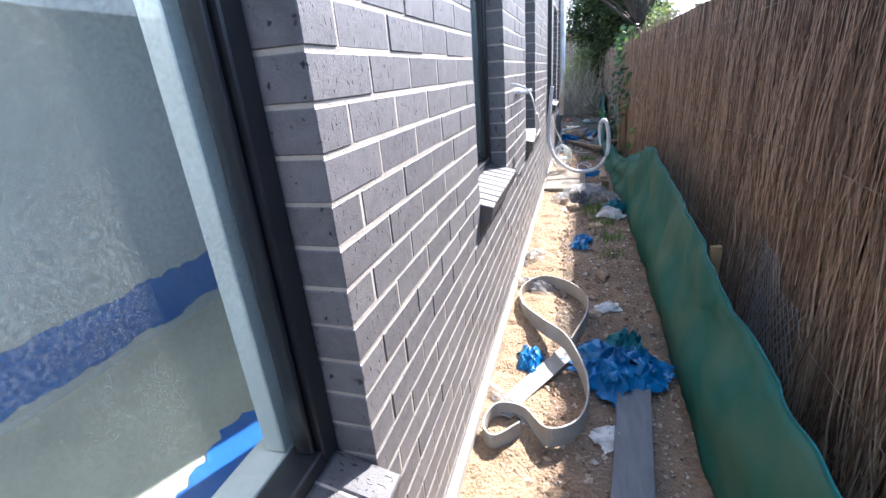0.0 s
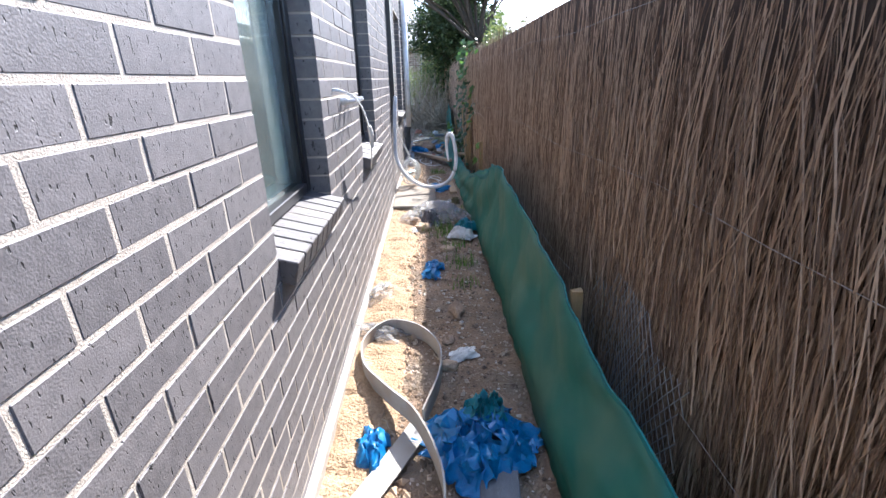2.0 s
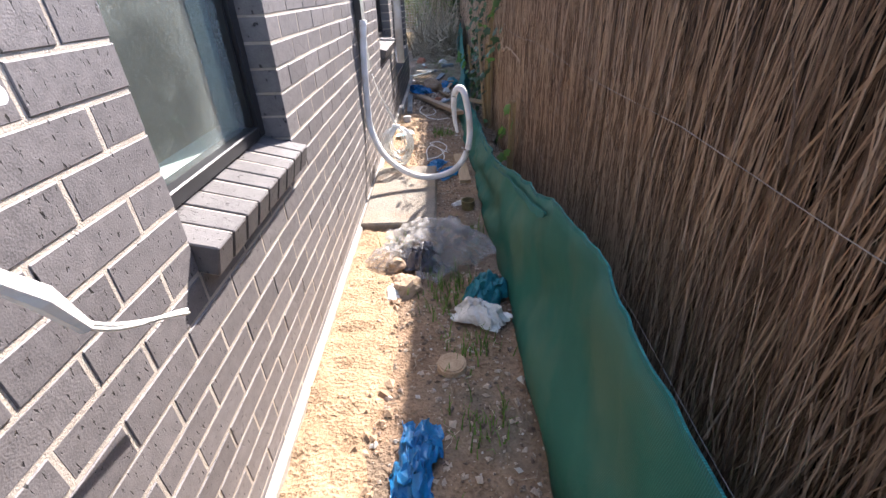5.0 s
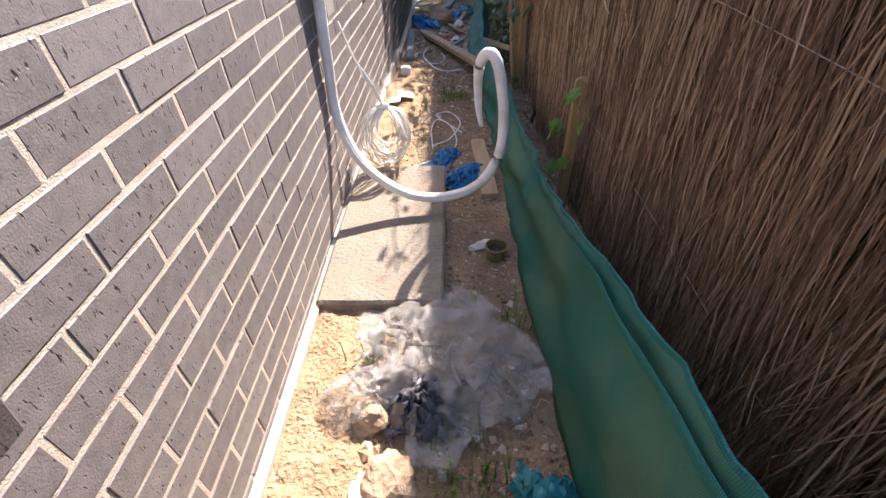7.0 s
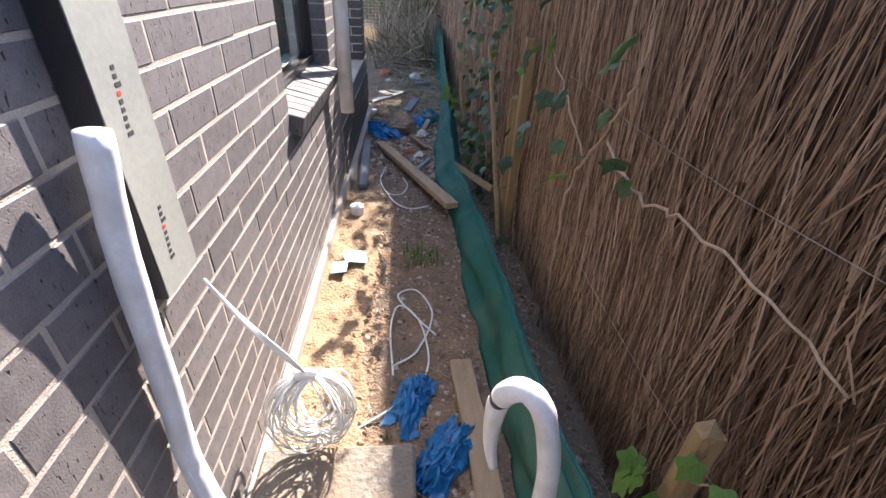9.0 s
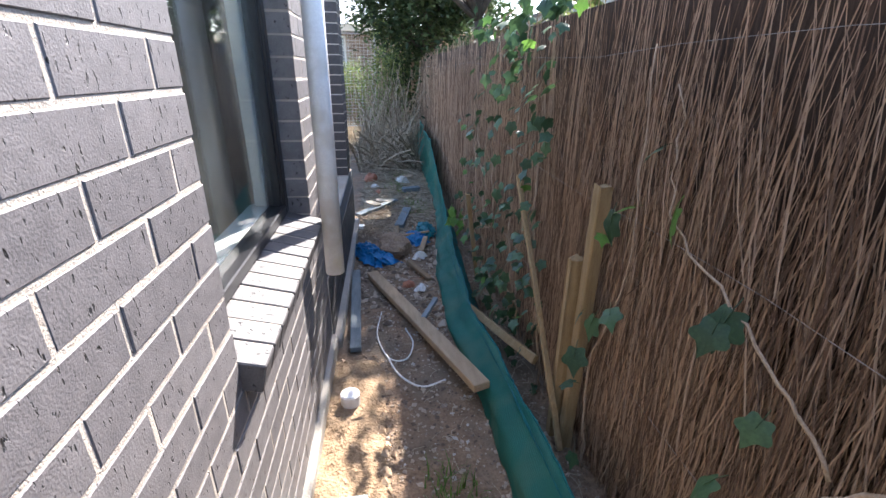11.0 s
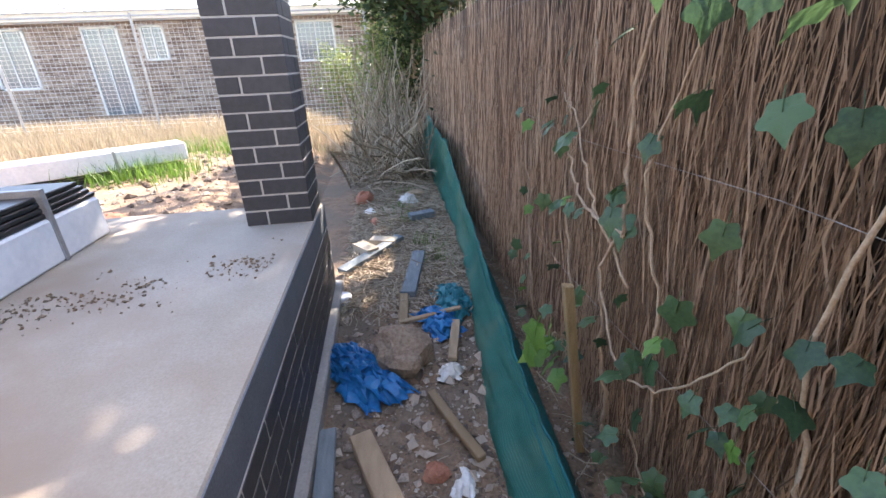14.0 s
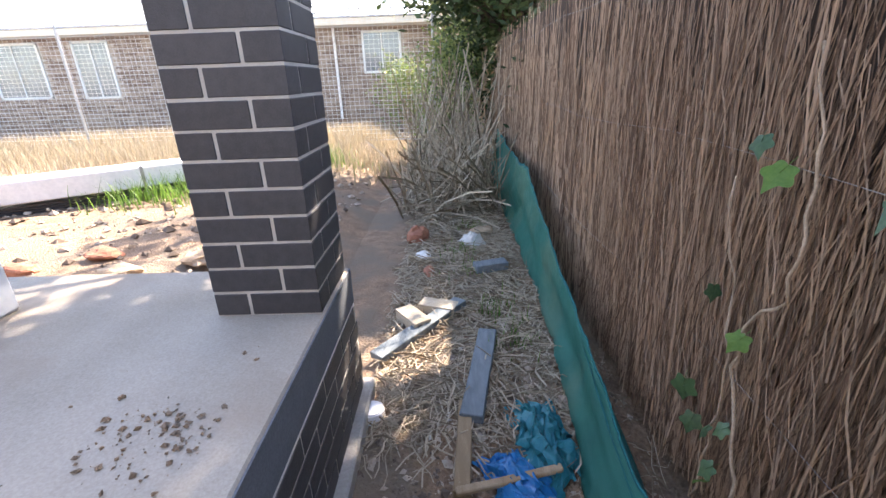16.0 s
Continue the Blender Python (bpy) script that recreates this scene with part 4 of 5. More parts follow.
def tin(at):
    ob = holder("tin", (at[0], at[1], ground_z(*at)), "open rusty tin sunk in the soil", "tin")
    bm = bmesh.new()
    bmesh.ops.create_cone(bm, cap_ends=False, segments=28, radius1=.045, radius2=.05, depth=.07)
    bmesh.ops.translate(bm, vec=(0, 0, .035), verts=bm.verts)
    p = part("side", bm, TIN, ob)
    p.modifiers.new("wall", 'SOLIDIFY').thickness = .003
    bm = bmesh.new()
    bmesh.ops.create_circle(bm, cap_ends=True, segments=28, radius=.045)
    bmesh.ops.translate(bm, vec=(0, 0, .02), verts=bm.verts)
    part("content", bm, DARK_BAG, ob, "black tar inside")
    bm = bmesh.new()
    pts = [(.05 * math.cos(a), .05 * math.sin(a), .07) for a in np.linspace(0, 2 * math.pi, 25)]
    tube(bm, pts, .003, 5, False)
    part("rim", bm, TIN, ob)


tin((.77, 5.92))

# pale blue board scraps
ob = holder("blue_board", (.16, 7.92, .072), "folded pale blue cardboard scrap on the clay", "cardboard")
part("flap", boxed((-.03, -.06, .0), (.10, .06, .004), .001, Matrix.Rotation(radians(12), 4, 'Y') @ Matrix.Rotation(.2, 4, 'Z')), FOIL, ob)
part("flap", boxed((-.09, -.16, .0), (.0, -.05, .004), .001, Matrix.Rotation(radians(-8), 4, 'Y')), FOIL, ob)

# cored bricks
def cored_brick(at, yaw, mat, label):
    ob = holder("loose_brick", (*at, ground_z(*at)), label, "brick")
    rot = Matrix.Rotation(yaw, 4, 'Z')
    bm = bmesh.new()
    box(bm, (-.055, -.115, 0.0), (.055, .115, .012), .002, rot)
    part("face", bm, mat, ob)
    for lo, hi in (((-.055, -.115, .012), (-.035, .115, .064)), ((.035, -.115, .012), (.055, .115, .064)), ((-.01, -.115, .012), (.01, .115, .064)),
                   ((-.055, -.115, .064), (.055, .115, .082))):
        bm = bmesh.new()
        box(bm, lo, hi, .002, rot)
        part("web", bm, mat, ob)
    return ob


cored_brick((.19, 12.16), radians(35), CREAM_BRICK, "cream cored brick lying on a timber offcut")
cored_brick((.34, 12.30), radians(70), CREAM_BRICK, "cream cored brick fragment among dry stalks")


# ---- stakes, wire mesh and timber stub at the fence ----
def stake(at, h, w_, label, lean=0):
    bm = boxed((-w_ / 2, -w_ / 2, -.1), (w_ / 2, w_ / 2, h), .004)
    for v in bm.verts:
        if v.co.z > h - .02:
            v.co += Vector((random.uniform(-.006, .006), random.uniform(-.006, .006), random.uniform(-.01, .01)))
    ob = thing("stake", bm, STAKE_WOOD, label, "stake", "garden stakes")
    ob.matrix_world = pose(at[0], at[1], 0, 0, lean, 0)


stake((1.12, 6.24), .74, .045, "rough hardwood stake standing at the fence")
stake((1.05, 2.18), .70, .05, "short timber stub behind the shade cloth")
stake((1.12, 8.28), .93, .045, "hardwood stake among ivy leaves")
stake((1.15, 8.20), 1.25, .05, "tall hardwood stake among ivy leaves")
plank((1.08, 8.10, .08), (1.06, 8.95, 1.12), .026, .022, STAKE_WOOD, "pale hardwood stake leaning along the ivy fence", "stake")
stake((1.10, 10.0), .75, .03, "thin bamboo stake leaning in the ivy", -8)

mesh_panel = holder("wire_mesh", (1.185, 2.0, .4), "bent galvanised wire mesh panel against the fence", "wire mesh")
for s_ in (-1, 1):
    for k in range(42):
        c = -0.75 + k * 0.037
        pts = []
        for j in range(9):
            z = -.38 + j * .76 / 8
            y = c + s_ * (z * .62)
            if -.42 <= y <= .40 and z <= .40 - .12 * abs(y):
                pts.append((.02 * math.sin(y * 6) + .001 * s_, y, z))
        if len(pts) > 1:
            bm = bmesh.new()
            tube(bm, pts, .0015, 4)
            part("wire", bm, GALV, mesh_panel)


# ---- plants ----
def leaf_mesh(name, mat, lobes):
    """A lobed leaf, bent along its midrib, about 1 long."""
    bm = bmesh.new()
    outline = []
    for k in range(28):
        a = -math.pi + 2 * math.pi * k / 28
        r = 0.5 * (0.86 + 0.14 * math.cos(lobes * a)) * (1.05 - 0.25 * abs(a) / math.pi) + (.15 if abs(a) < .12 else 0)
        outline.append((math.cos(a) * r + .25, math.sin(a) * r))
    c = bm.verts.new((.25, 0, .03))
    ring = [bm.verts.new((x, y, -.22 * abs(y) + .08 * math.sin(x * 4) - .10 * x * x)) for x, y in outline]
    for k in range(28):
        bm.faces.new((c, ring[k], ring[(k + 1) % 28]))
    tube(bm, [(-.35, 0, -.08), (-.1, 0, 0), (.25, 0, .032)], .012, 4)
    return mesh_of(name, bm, mat, True)


IVY, YOUNG = leaf_mesh("leaf", LEAF, 5), leaf_mesh("leaf_young", LEAF_YOUNG, 5)


def vine(pts, r, label, leaves, seed, young=0.15, size=(.06, .12), spread=.10):
    rng = random.Random(seed)
    o = Vector(pts[0])
    ob = holder("climbing_vine", o, label, "vine", "vines on the fence")
    line = [p + Vector((rng.gauss(0, .004), rng.gauss(0, .006), rng.gauss(0, .006))) for p in spline(pts, 8)]
    bm = bmesh.new()
    tube(bm, [p - o for p in line], [r * .65 * (1 - .5 * i / len(line)) for i in range(len(line))], 7)
    part("stem", bm, VINE, ob, smooth=True)
    for k in range(leaves):
        p = rng.choice(line)
        y_ = rng.random() < young
        lf = new("leaf", YOUNG if y_ else IVY)
        lf.parent = ob
        s = rng.uniform(*size)
        q = p - o + Vector((rng.uniform(-.09, .0), rng.uniform(-spread, spread), rng.uniform(-spread, spread)))
        lf.matrix_basis = Matrix.LocRotScale(q, Euler((rng.uniform(-.7, .7), rng.uniform(.4, 1.6), rng.uniform(1.8, 4.4))), (s, s, s))
    return ob


X = 1.17
vine([(X, 7.30, .02), (X - .03, 7.28, .45), (X - .05, 7.22, .85), (X - .04, 7.05, 1.10), (X - .05, 6.92, 1.28), (X - .02, 6.95, 1.55), (X, 7.0, 1.9)], .011, "bare twisting vine stem climbing the brushwood fence", 5, 1)
vine([(X - .04, 7.05, 1.10), (X - .07, 6.75, 1.05), (X - .06, 6.45, 1.08), (X - .03, 6.1, 1.02)], .008, "thin bare vine branch on the fence", 3, 2)
vine([(X - .03, 7.2, .95), (X - .04, 7.45, 1.12), (X - .03, 7.75, 1.25), (X, 7.9, 1.6)], .007, "thin bare vine branch on the fence", 6, 3)
vine([(X, 8.05, .02), (X - .02, 8.1, .5), (X - .03, 7.95, 1.0), (X, 8.05, 1.7)], .008, "upright vine stem on the fence", 10, 4)
vine([(X, 8.6, .02), (X - .04, 8.65, .4), (X - .05, 8.8, .8), (X - .02, 8.9, 1.3), (X, 8.85, 1.9)], .010, "ivy with dark green leaves over the fence", 60, 5, .03, (.05, .09), .2)
vine([(X, 9.1, .02), (X - .05, 9.15, .5), (X - .04, 9.3, .9), (X - .03, 9.25, 1.5), (X, 9.3, 1.9)], .010, "ivy with dark green leaves over the fence", 60, 6, .03, (.05, .09), .2)
vine([(X - .02, 9.0, .25), (X - .07, 9.25, .35), (X - .09, 9.5, .25), (X - .08, 9.7, .4)], .008, "low ivy trailing at the fence foot", 44, 7, .05, (.05, .11), .18)
vine([(X, 9.7, .3), (X - .04, 9.72, .8), (X - .04, 9.85, 1.1), (X - .03, 9.75, 1.5), (X, 9.95, 1.85)], .009, "vine stem with scattered leaves on the fence", 16, 8, .1, (.06, .12), .14)
vine([(X, 10.3, .2), (X - .05, 10.25, .6), (X - .04, 10.4, 1.0), (X - .03, 10.25, 1.3), (X, 10.35, 1.75)], .009, "twisted vine stem with few leaves on the fence", 12, 9, .15, (.05, .11), .12)
vine([(X - .05, 9.85, .8), (X - .07, 10.1, 1.0), (X - .05, 10.3, 1.22), (X - .02, 10.5, 1.3)], .008, "bare twisting vine branch on the fence", 6, 10, .1, (.05, .10))
vine([(X, 10.9, .1), (X - .03, 10.85, .6), (X - .02, 11.0, 1.1)], .007, "thin vine stem with small leaves on the fence", 8, 11, .1, (.05, .09))
vine([(X - .12, 10.0, .35), (X - .18, 9.98, .5), (X - .22, 9.92, .60), (X - .26, 9.90, .62)], .004, "young pale green shoot at the fence foot", 9, 12, 1.0, (.07, .12), .06)
vine([(X - .06, 6.30, .35), (X - .06, 6.22, .6), (X - .08, 6.10, .72)], .006, "young green plant beside a hardwood stake", 9, 13, 1.0, (.06, .10), .08)
vine([(X, 9.5, 1.5), (X - .05, 9.3, 1.75), (X - .06, 9.0, 1.85), (X - .03, 8.6, 1.88)], .007, "ivy trailing from the fence top", 20, 14, .1, (.05, .10), .12)
vine([(X + .05, 7.6, 1.96), (X, 8.4, 2.0), (X, 9.4, 1.98), (X, 10.4, 1.95)], .008, "ivy spilling over the top of the fence", 46, 15, .2, (.05, .09), .12)

vine([(X, 9.95, .05), (X - .06, 9.9, .4), (X - .05, 10.02, .75), (X - .07, 9.88, 1.0), (X - .05, 9.95, 1.3), (X - .02, 9.85, 1.85)], .014, "thick pale vine stem twisting up the fence", 10, 31, .1, (.05, .09), .12)
vine([(X - .07, 9.88, .95), (X - .09, 10.12, .98), (X - .07, 10.3, 1.12), (X - .05, 10.42, 1.4)], .009, "pale vine branch reaching along the fence", 5, 32, .1, (.05, .08))
vine([(X - .05, 10.0, .7), (X - .08, 9.8, .55), (X - .07, 9.6, .62), (X - .04, 9.4, .9)], .008, "pale crooked vine branch on the fence", 6, 33, .1, (.05, .09))
vine([(X, 10.75, .05), (X - .05, 10.7, .35), (X - .04, 10.82, .7), (X - .06, 10.68, 1.0), (X - .02, 10.8, 1.4)], .009, "bare pale vine stem on the fence", 4, 34, .1, (.05, .08))
vine([(X - .04, 8.9, .1), (X - .06, 9.0, .5), (X - .08, 8.88, .8), (X - .05, 9.05, 1.15), (X - .02, 8.95, 1.6)], .007, "thin pale vine stem among ivy leaves", 14, 35, .05, (.05, .09), .15)


def blades(name, spots, per, h, mat, label, seed, spread=.08):
    rng = random.Random(seed)
    verts, faces = [], []
    for (x, y, k) in spots:
        for _ in range(int(per * k)):
            bx, by = x + rng.gauss(0, spread * k), y + rng.gauss(0, spread * k)
            g = ground_z(bx, by)
            a, b_ = rng.uniform(0, 6.3), rng.uniform(.1, .7)
            hh = h * rng.uniform(.4, 1.1)
            wv = .003 + hh * .012
            dx, dy = math.cos(a), math.sin(a)
            i0 = len(verts)
            for t in (0, .5, 1):
                ww = wv * (1 - t * .9)
                px, py = bx + dx * hh * b_ * t * t, by + dy * hh * b_ * t * t
                pz = g + hh * t * (1 - .25 * b_ * t)
                verts += [(px - dy * ww, py + dx * ww, pz), (px + dy * ww, py - dx * ww, pz)]
            faces += [(i0, i0 + 1, i0 + 3, i0 + 2), (i0 + 2, i0 + 3, i0 + 5, i0 + 4)]
    return raw(name, verts, faces, mat, label, "grass")


blades("weeds", [(.56, 4.92, 1), (.66, 4.88, .8), (.62, 4.7, .8), (.70, 4.4, 1), (.72, 4.0, .9), (.70, 3.6, .7), (.30, 5.35, .5), (.80, 5.5, .6), (.62, 5.6, .3),
                 (.62, 7.95, .8), (.56, 8.05, .6), (.70, 12.3, 1.2), (.74, 11.95, 1), (.55, 12.9, 1.1), (.50, 13.3, 1), (.62, 13.9, 1)], 60, .11, GRASS,
       "small green weeds and grass tufts on the soil", 5)
blades("field_weeds", [(-2.2, 14.3, 2.5), (-2.7, 14.2, 2), (-1.8, 15.8, 2.5), (-2.6, 15.9, 2.5), (-1.4, 16.2, 3)], 140, .26, GRASS, "bright green weeds on the open ground", 6, .10)
rng = random.Random(4)
blades("dry_meadow", [(rng.uniform(-9, -0.5), rng.uniform(16.2, 20), 2.2) for _ in range(170)], 55, .30, DRY_GRASS, "straw-coloured dry grass beyond the porch", 7, .22)


def stalks(name, count, area, lmin, lmax, upright, mat, label, seed, r=.003):
    rng = random.Random(seed)
    bm_v, bm_f = [], []
    for _ in range(count):
        x, y = rng.uniform(area[0], area[1]), rng.uniform(area[2], area[3])
        a = rng.uniform(0, 6.3)
        ln = rng.uniform(lmin, lmax)
        up = abs(rng.gauss(0, 1)) * upright
        d = Vector((math.cos(a), math.sin(a), up)).normalized()
        if x + d.x * ln > 1.15 or x + d.x * ln < area[0] - .05:
            d.x = -d.x * .5
        i0 = len(bm_v)
        g = ground_z(x, y)
        rr = r * rng.uniform(.5, 1.3)
        for t in (0, .35, .7, 1):
            p = Vector((x, y, g + .008)) + d * ln * t + Vector((rng.gauss(0, .012), rng.gauss(0, .012), .05 * math.sin(t * 3.1) * ln))
            for k in range(3):
                bm_v.append((p.x + rr * math.cos(k * 2.1), p.y + rr * math.sin(k * 2.1) * .5, max(p.z, g) + rr * math.sin(k * 2.1 + .5)))
        for s in range(3):
            for k in range(3):
                b0 = i0 + 3 * s
                bm_f.append((b0 + k, b0 + (k + 1) % 3, b0 + 3 + (k + 1) % 3, b0 + 3 + k))
    return raw(name, bm_v, bm_f, mat, label, "dry stalks")


stalks("dry_litter", 5200, (.03, .98, 11.2, 15.4), .04, .26, .14, DRY, "dry broken stalks strewn on the soil", 1, .0034)
stalks("dry_litter_near", 500, (.25, .90, 1.0, 11.3), .02, .10, .1, DRY, "small dry twigs strewn on the soil", 2, .0018)
stalks("dry_thicket", 1300, (-.15, 1.05, 14.4, 17.6), .4, 1.25, .75, DRY, "tangle of dry grey stalks filling the corner", 3, .006)
stalks("tall_stalks", 260, (-.1, 1.0, 14.2, 17.2), .9, 1.9, 1.8, DRY, "tall bare brown stalks standing in the corner", 13, .007)
stalks("fence_litter", 500, (1.0, 1.2, 1.5, 12), .04, .25, .5, DRY, "dry litter along the fence foot", 8, .0018)
log = bmesh.new()
tube(log, spline([(.05, 15.3, .22), (.35, 15.2, .26), (.62, 15.35, .20)], 5), .05, 10)
thing("log", log, DRY, "pale dry log among tangled stalks", "log", smooth=True)


def foliage(name, at, size, count, leaf, mat, label, category, seed, trunk=True, limbs=7):
    """A shrub or tree: tapering stems and a crown of many separate leaves in uneven clumps."""
    rng = random.Random(seed)
    ob = holder(name, at, label, category)
    bm = bmesh.new()
    tips = []
    for k in range(limbs):
        a = rng.uniform(0, 6.3)
        e = Vector((math.cos(a) * size[0] * rng.uniform(.2, .8), math.sin(a) * size[1] * rng.uniform(.2, .8), size[2] * rng.uniform(.45, .95)))
        mid = Vector((e.x * .35, e.y * .35, e.z * .5)) + Vector((rng.gauss(0, .05), rng.gauss(0, .05), 0))
        tube(bm, spline([(0, 0, -.05), mid, e], 5), [.05 * size[2] / 2.5 * (1 - .085 * i) for i in range(11)], 6)
        tips += [e, mid, (e + mid) / 2]
    part("trunk", bm, VINE, ob, "bare stems")
    clumps = [rng.choice(tips) + Vector((rng.gauss(0, .22) * size[0], rng.gauss(0, .22) * size[1], rng.gauss(0, .14) * size[2])) for _ in range(46)]
    verts, faces = [], []
    for _ in range(count):
        c = rng.choice(clumps)
        p = c + Vector((rng.gauss(0, .13) * size[0], rng.gauss(0, .13) * size[1], rng.gauss(0, .08) * size[2]))
        p.z = max(p.z, .05)
        u = Vector((rng.gauss(0, 1), rng.gauss(0, 1), rng.gauss(0, .6))).normalized()
        v = u.cross(Vector((rng.gauss(0, 1), rng.gauss(0, 1), rng.gauss(0, 1)))).normalized()
        s = leaf * rng.uniform(.6, 1.3)
        i0 = len(verts)
        verts += [tuple(p - u * s), tuple(p + v * s * .45), tuple(p + u * s), tuple(p - v * s * .45)]
        faces.append((i0, i0 + 1, i0 + 2, i0 + 3))
    raw("crown", verts, faces, mat, "", "", parent=ob)
    return ob


def canopy_tree(at, centre, radii, count, leaf, label, seed):
    """A tree with a leaning trunk, limbs to each clump, and a dense uneven crown."""
    rng = random.Random(seed)
    ob = holder("tree", at, label, "tree")
    top = Vector(centre) - Vector(at)
    fork = Vector((top.x * .35, top.y * .35, top.z * .55))
    bm = bmesh.new()
    tube(bm, spline([(0, 0, -.1), fork * .5 + Vector((.05, 0, 0)), fork], 6), [.11 * (1 - .04 * i) for i in range(13)], 9)
    clumps = []
    while len(clumps) < 70:
        d = Vector((rng.uniform(-1, 1), rng.uniform(-1, 1), rng.uniform(-1, 1)))
        if d.length <= 1:
            clumps.append(top + Vector((d.x * radii[0], d.y * radii[1], d.z * radii[2])))
    for c in clumps[:26]:
        tube(bm, spline([fork, (fork + c) / 2 + Vector((rng.gauss(0, .1), rng.gauss(0, .1), .1)), c], 4), [.045 * (1 - .10 * i) for i in range(9)], 5)
    part("trunk", bm, BARK, ob, "dark trunk and limbs", smooth=True)
    verts, faces = [], []
    for _ in range(count):
        p = rng.choice(clumps) + Vector((rng.gauss(0, .22), rng.gauss(0, .22), rng.gauss(0, .16)))
        u = Vector((rng.gauss(0, 1), rng.gauss(0, 1), rng.gauss(0, .6))).normalized()
        v = u.cross(Vector((rng.gauss(0, 1), rng.gauss(0, 1), rng.gauss(0, 1)))).normalized()
        k = leaf * rng.uniform(.6, 1.3)
        i0 = len(verts)
        verts += [tuple(p - u * k), tuple(p + v * k * .45), tuple(p + u * k), tuple(p - v * k * .45)]
        faces.append((i0, i0 + 1, i0 + 2, i0 + 3))
    raw("crown", verts, faces, BUSH_LEAF, "", "", parent=ob)


canopy_tree((2.4, 14.3, 0), (0.9, 14.1, 4.3), (2.4, 1.5, .75), 17000, .075, "dark green tree spreading over the fence and porch", 21)
canopy_tree((1.5, 17.6, 0), (1.3, 17.3, 3.5), (1.5, .9, 1.5), 15000, .065, "dense dark tree closing the end of the passage", 22)
foliage("shrub", (.35, 16.8, 0), (.75, .8, 2.3), 3200, .035, BUSH_LIGHT, "sparse pale green shrub with twiggy stems", "shrub", 1)
foliage("tree", (1.2, 18.2, 0), (1.2, 1.4, 4.4), 9000, .06, BUSH_LEAF, "dense dark green tree overhanging the fence end", "tree", 2)
foliage("tree", (2.3, 15.2, 0), (1.2, 1.6, 3.6), 8000, .055, BUSH_LEAF, "dark green tree leaning over the brushwood fence", "tree", 3)
foliage("shrub", (1.75, 9.2, 0), (.45, 1.5, 2.3), 5000, .05, BUSH_LIGHT, "pale green creeper growing over the fence top", "shrub", 5)
foliage("shrub", (-.6, 21.5, 0), (1.0, .8, 2.0), 2600, .045, BUSH_LIGHT, "yellow-green shrub near the neighbouring house", "shrub", 6)

# ---- stacked wrapped sections by the porch ----
def section_stack(at, ln, yaw, label, wrap_z=.13, metal_z=.004):
    ob = holder("wrapped_sections", at, label, "building material", "wrapped steel sections")
    ob.rotation_euler = (0, 0, yaw)
    part("wrap", boxed((0, -.18, wrap_z), (ln, .18, wrap_z + .21), .012), WRAP, ob, "white plastic wrapping")
    for k in range(4):
        part("section", boxed((-.02, -.17 + .004 * k, metal_z + k * .026), (ln - .03 * k, .17, metal_z + .022 + k * .026), .004), BLACK_METAL, ob, "black metal section")
    for u in (.12, .4, .8):
        part("strap", boxed((ln * u, -.186, .0), (ln * u + .03, .186, .346), .002), GALV, ob, "grey strap")


section_stack((-5.35, 12.62, ground_z(-3.5, 13.8) - .02), 3.9, radians(36), "white-wrapped stack of dark metal sections on the ground")
section_stack((-1.30, 9.35, SLAB_Z), 1.92, radians(90), "white trough section topped with dark metal sections on the porch", .0, .214)
for k, (x, y) in enumerate(((-1.6, 12.3), (-1.9, 12.6), (-1.2, 12.5), (-2.3, 12.4), (-1.0, 12.1))):
    rock((x, y), (.12, .08, .05), "broken brown brick rubble beyond the porch", 30 + k, RED_BRICK if k % 2 else CLAY_CLOD, "rubble")

# ---- temporary mesh fence ----
tf = holder("mesh_fence", (-4, 18.6, .15), "galvanised temporary mesh fence panel between steel posts", "fence")
for x in (-7.0, -2.6, -0.1, 4.2):
    bm = bmesh.new()
    tube(bm, [(x, 0, 0), (x + .02, 0, 2.35)], .024, 10)
    part("post", bm, GALV, tf)
for z in (.15, 2.3):
    bm = bmesh.new()
    tube(bm, [(-10, 0, z), (4.2, 0, z)], .016, 8)
    part("rail", bm, GALV, tf)
verts, faces = [], []
def wire_quad(p, q, r):
    i0 = len(verts)
    d = (Vector(q) - Vector(p)).normalized()
    s = Vector((-d.z, 0, d.x)) * r
    for c in (Vector(p), Vector(q)):
        for o in (s, Vector((0, r, 0)), -s):
            verts.append(tuple(c + o))
    for k in range(3):
        faces.append((i0 + k, i0 + (k + 1) % 3, i0 + 3 + (k + 1) % 3, i0 + 3 + k))
for i in range(158):
    wire_quad((-10 + i * .09, 0, .15), (-10 + i * .09, 0, 2.3), .0035)
for i in range(28):
    wire_quad((-10, 0, .2 + i * .075), (4.2, 0, .2 + i * .075), .0035)
raw("wire_mesh_infill", verts, faces, PALE_WIRE, "welded wire mesh", "", parent=tf)

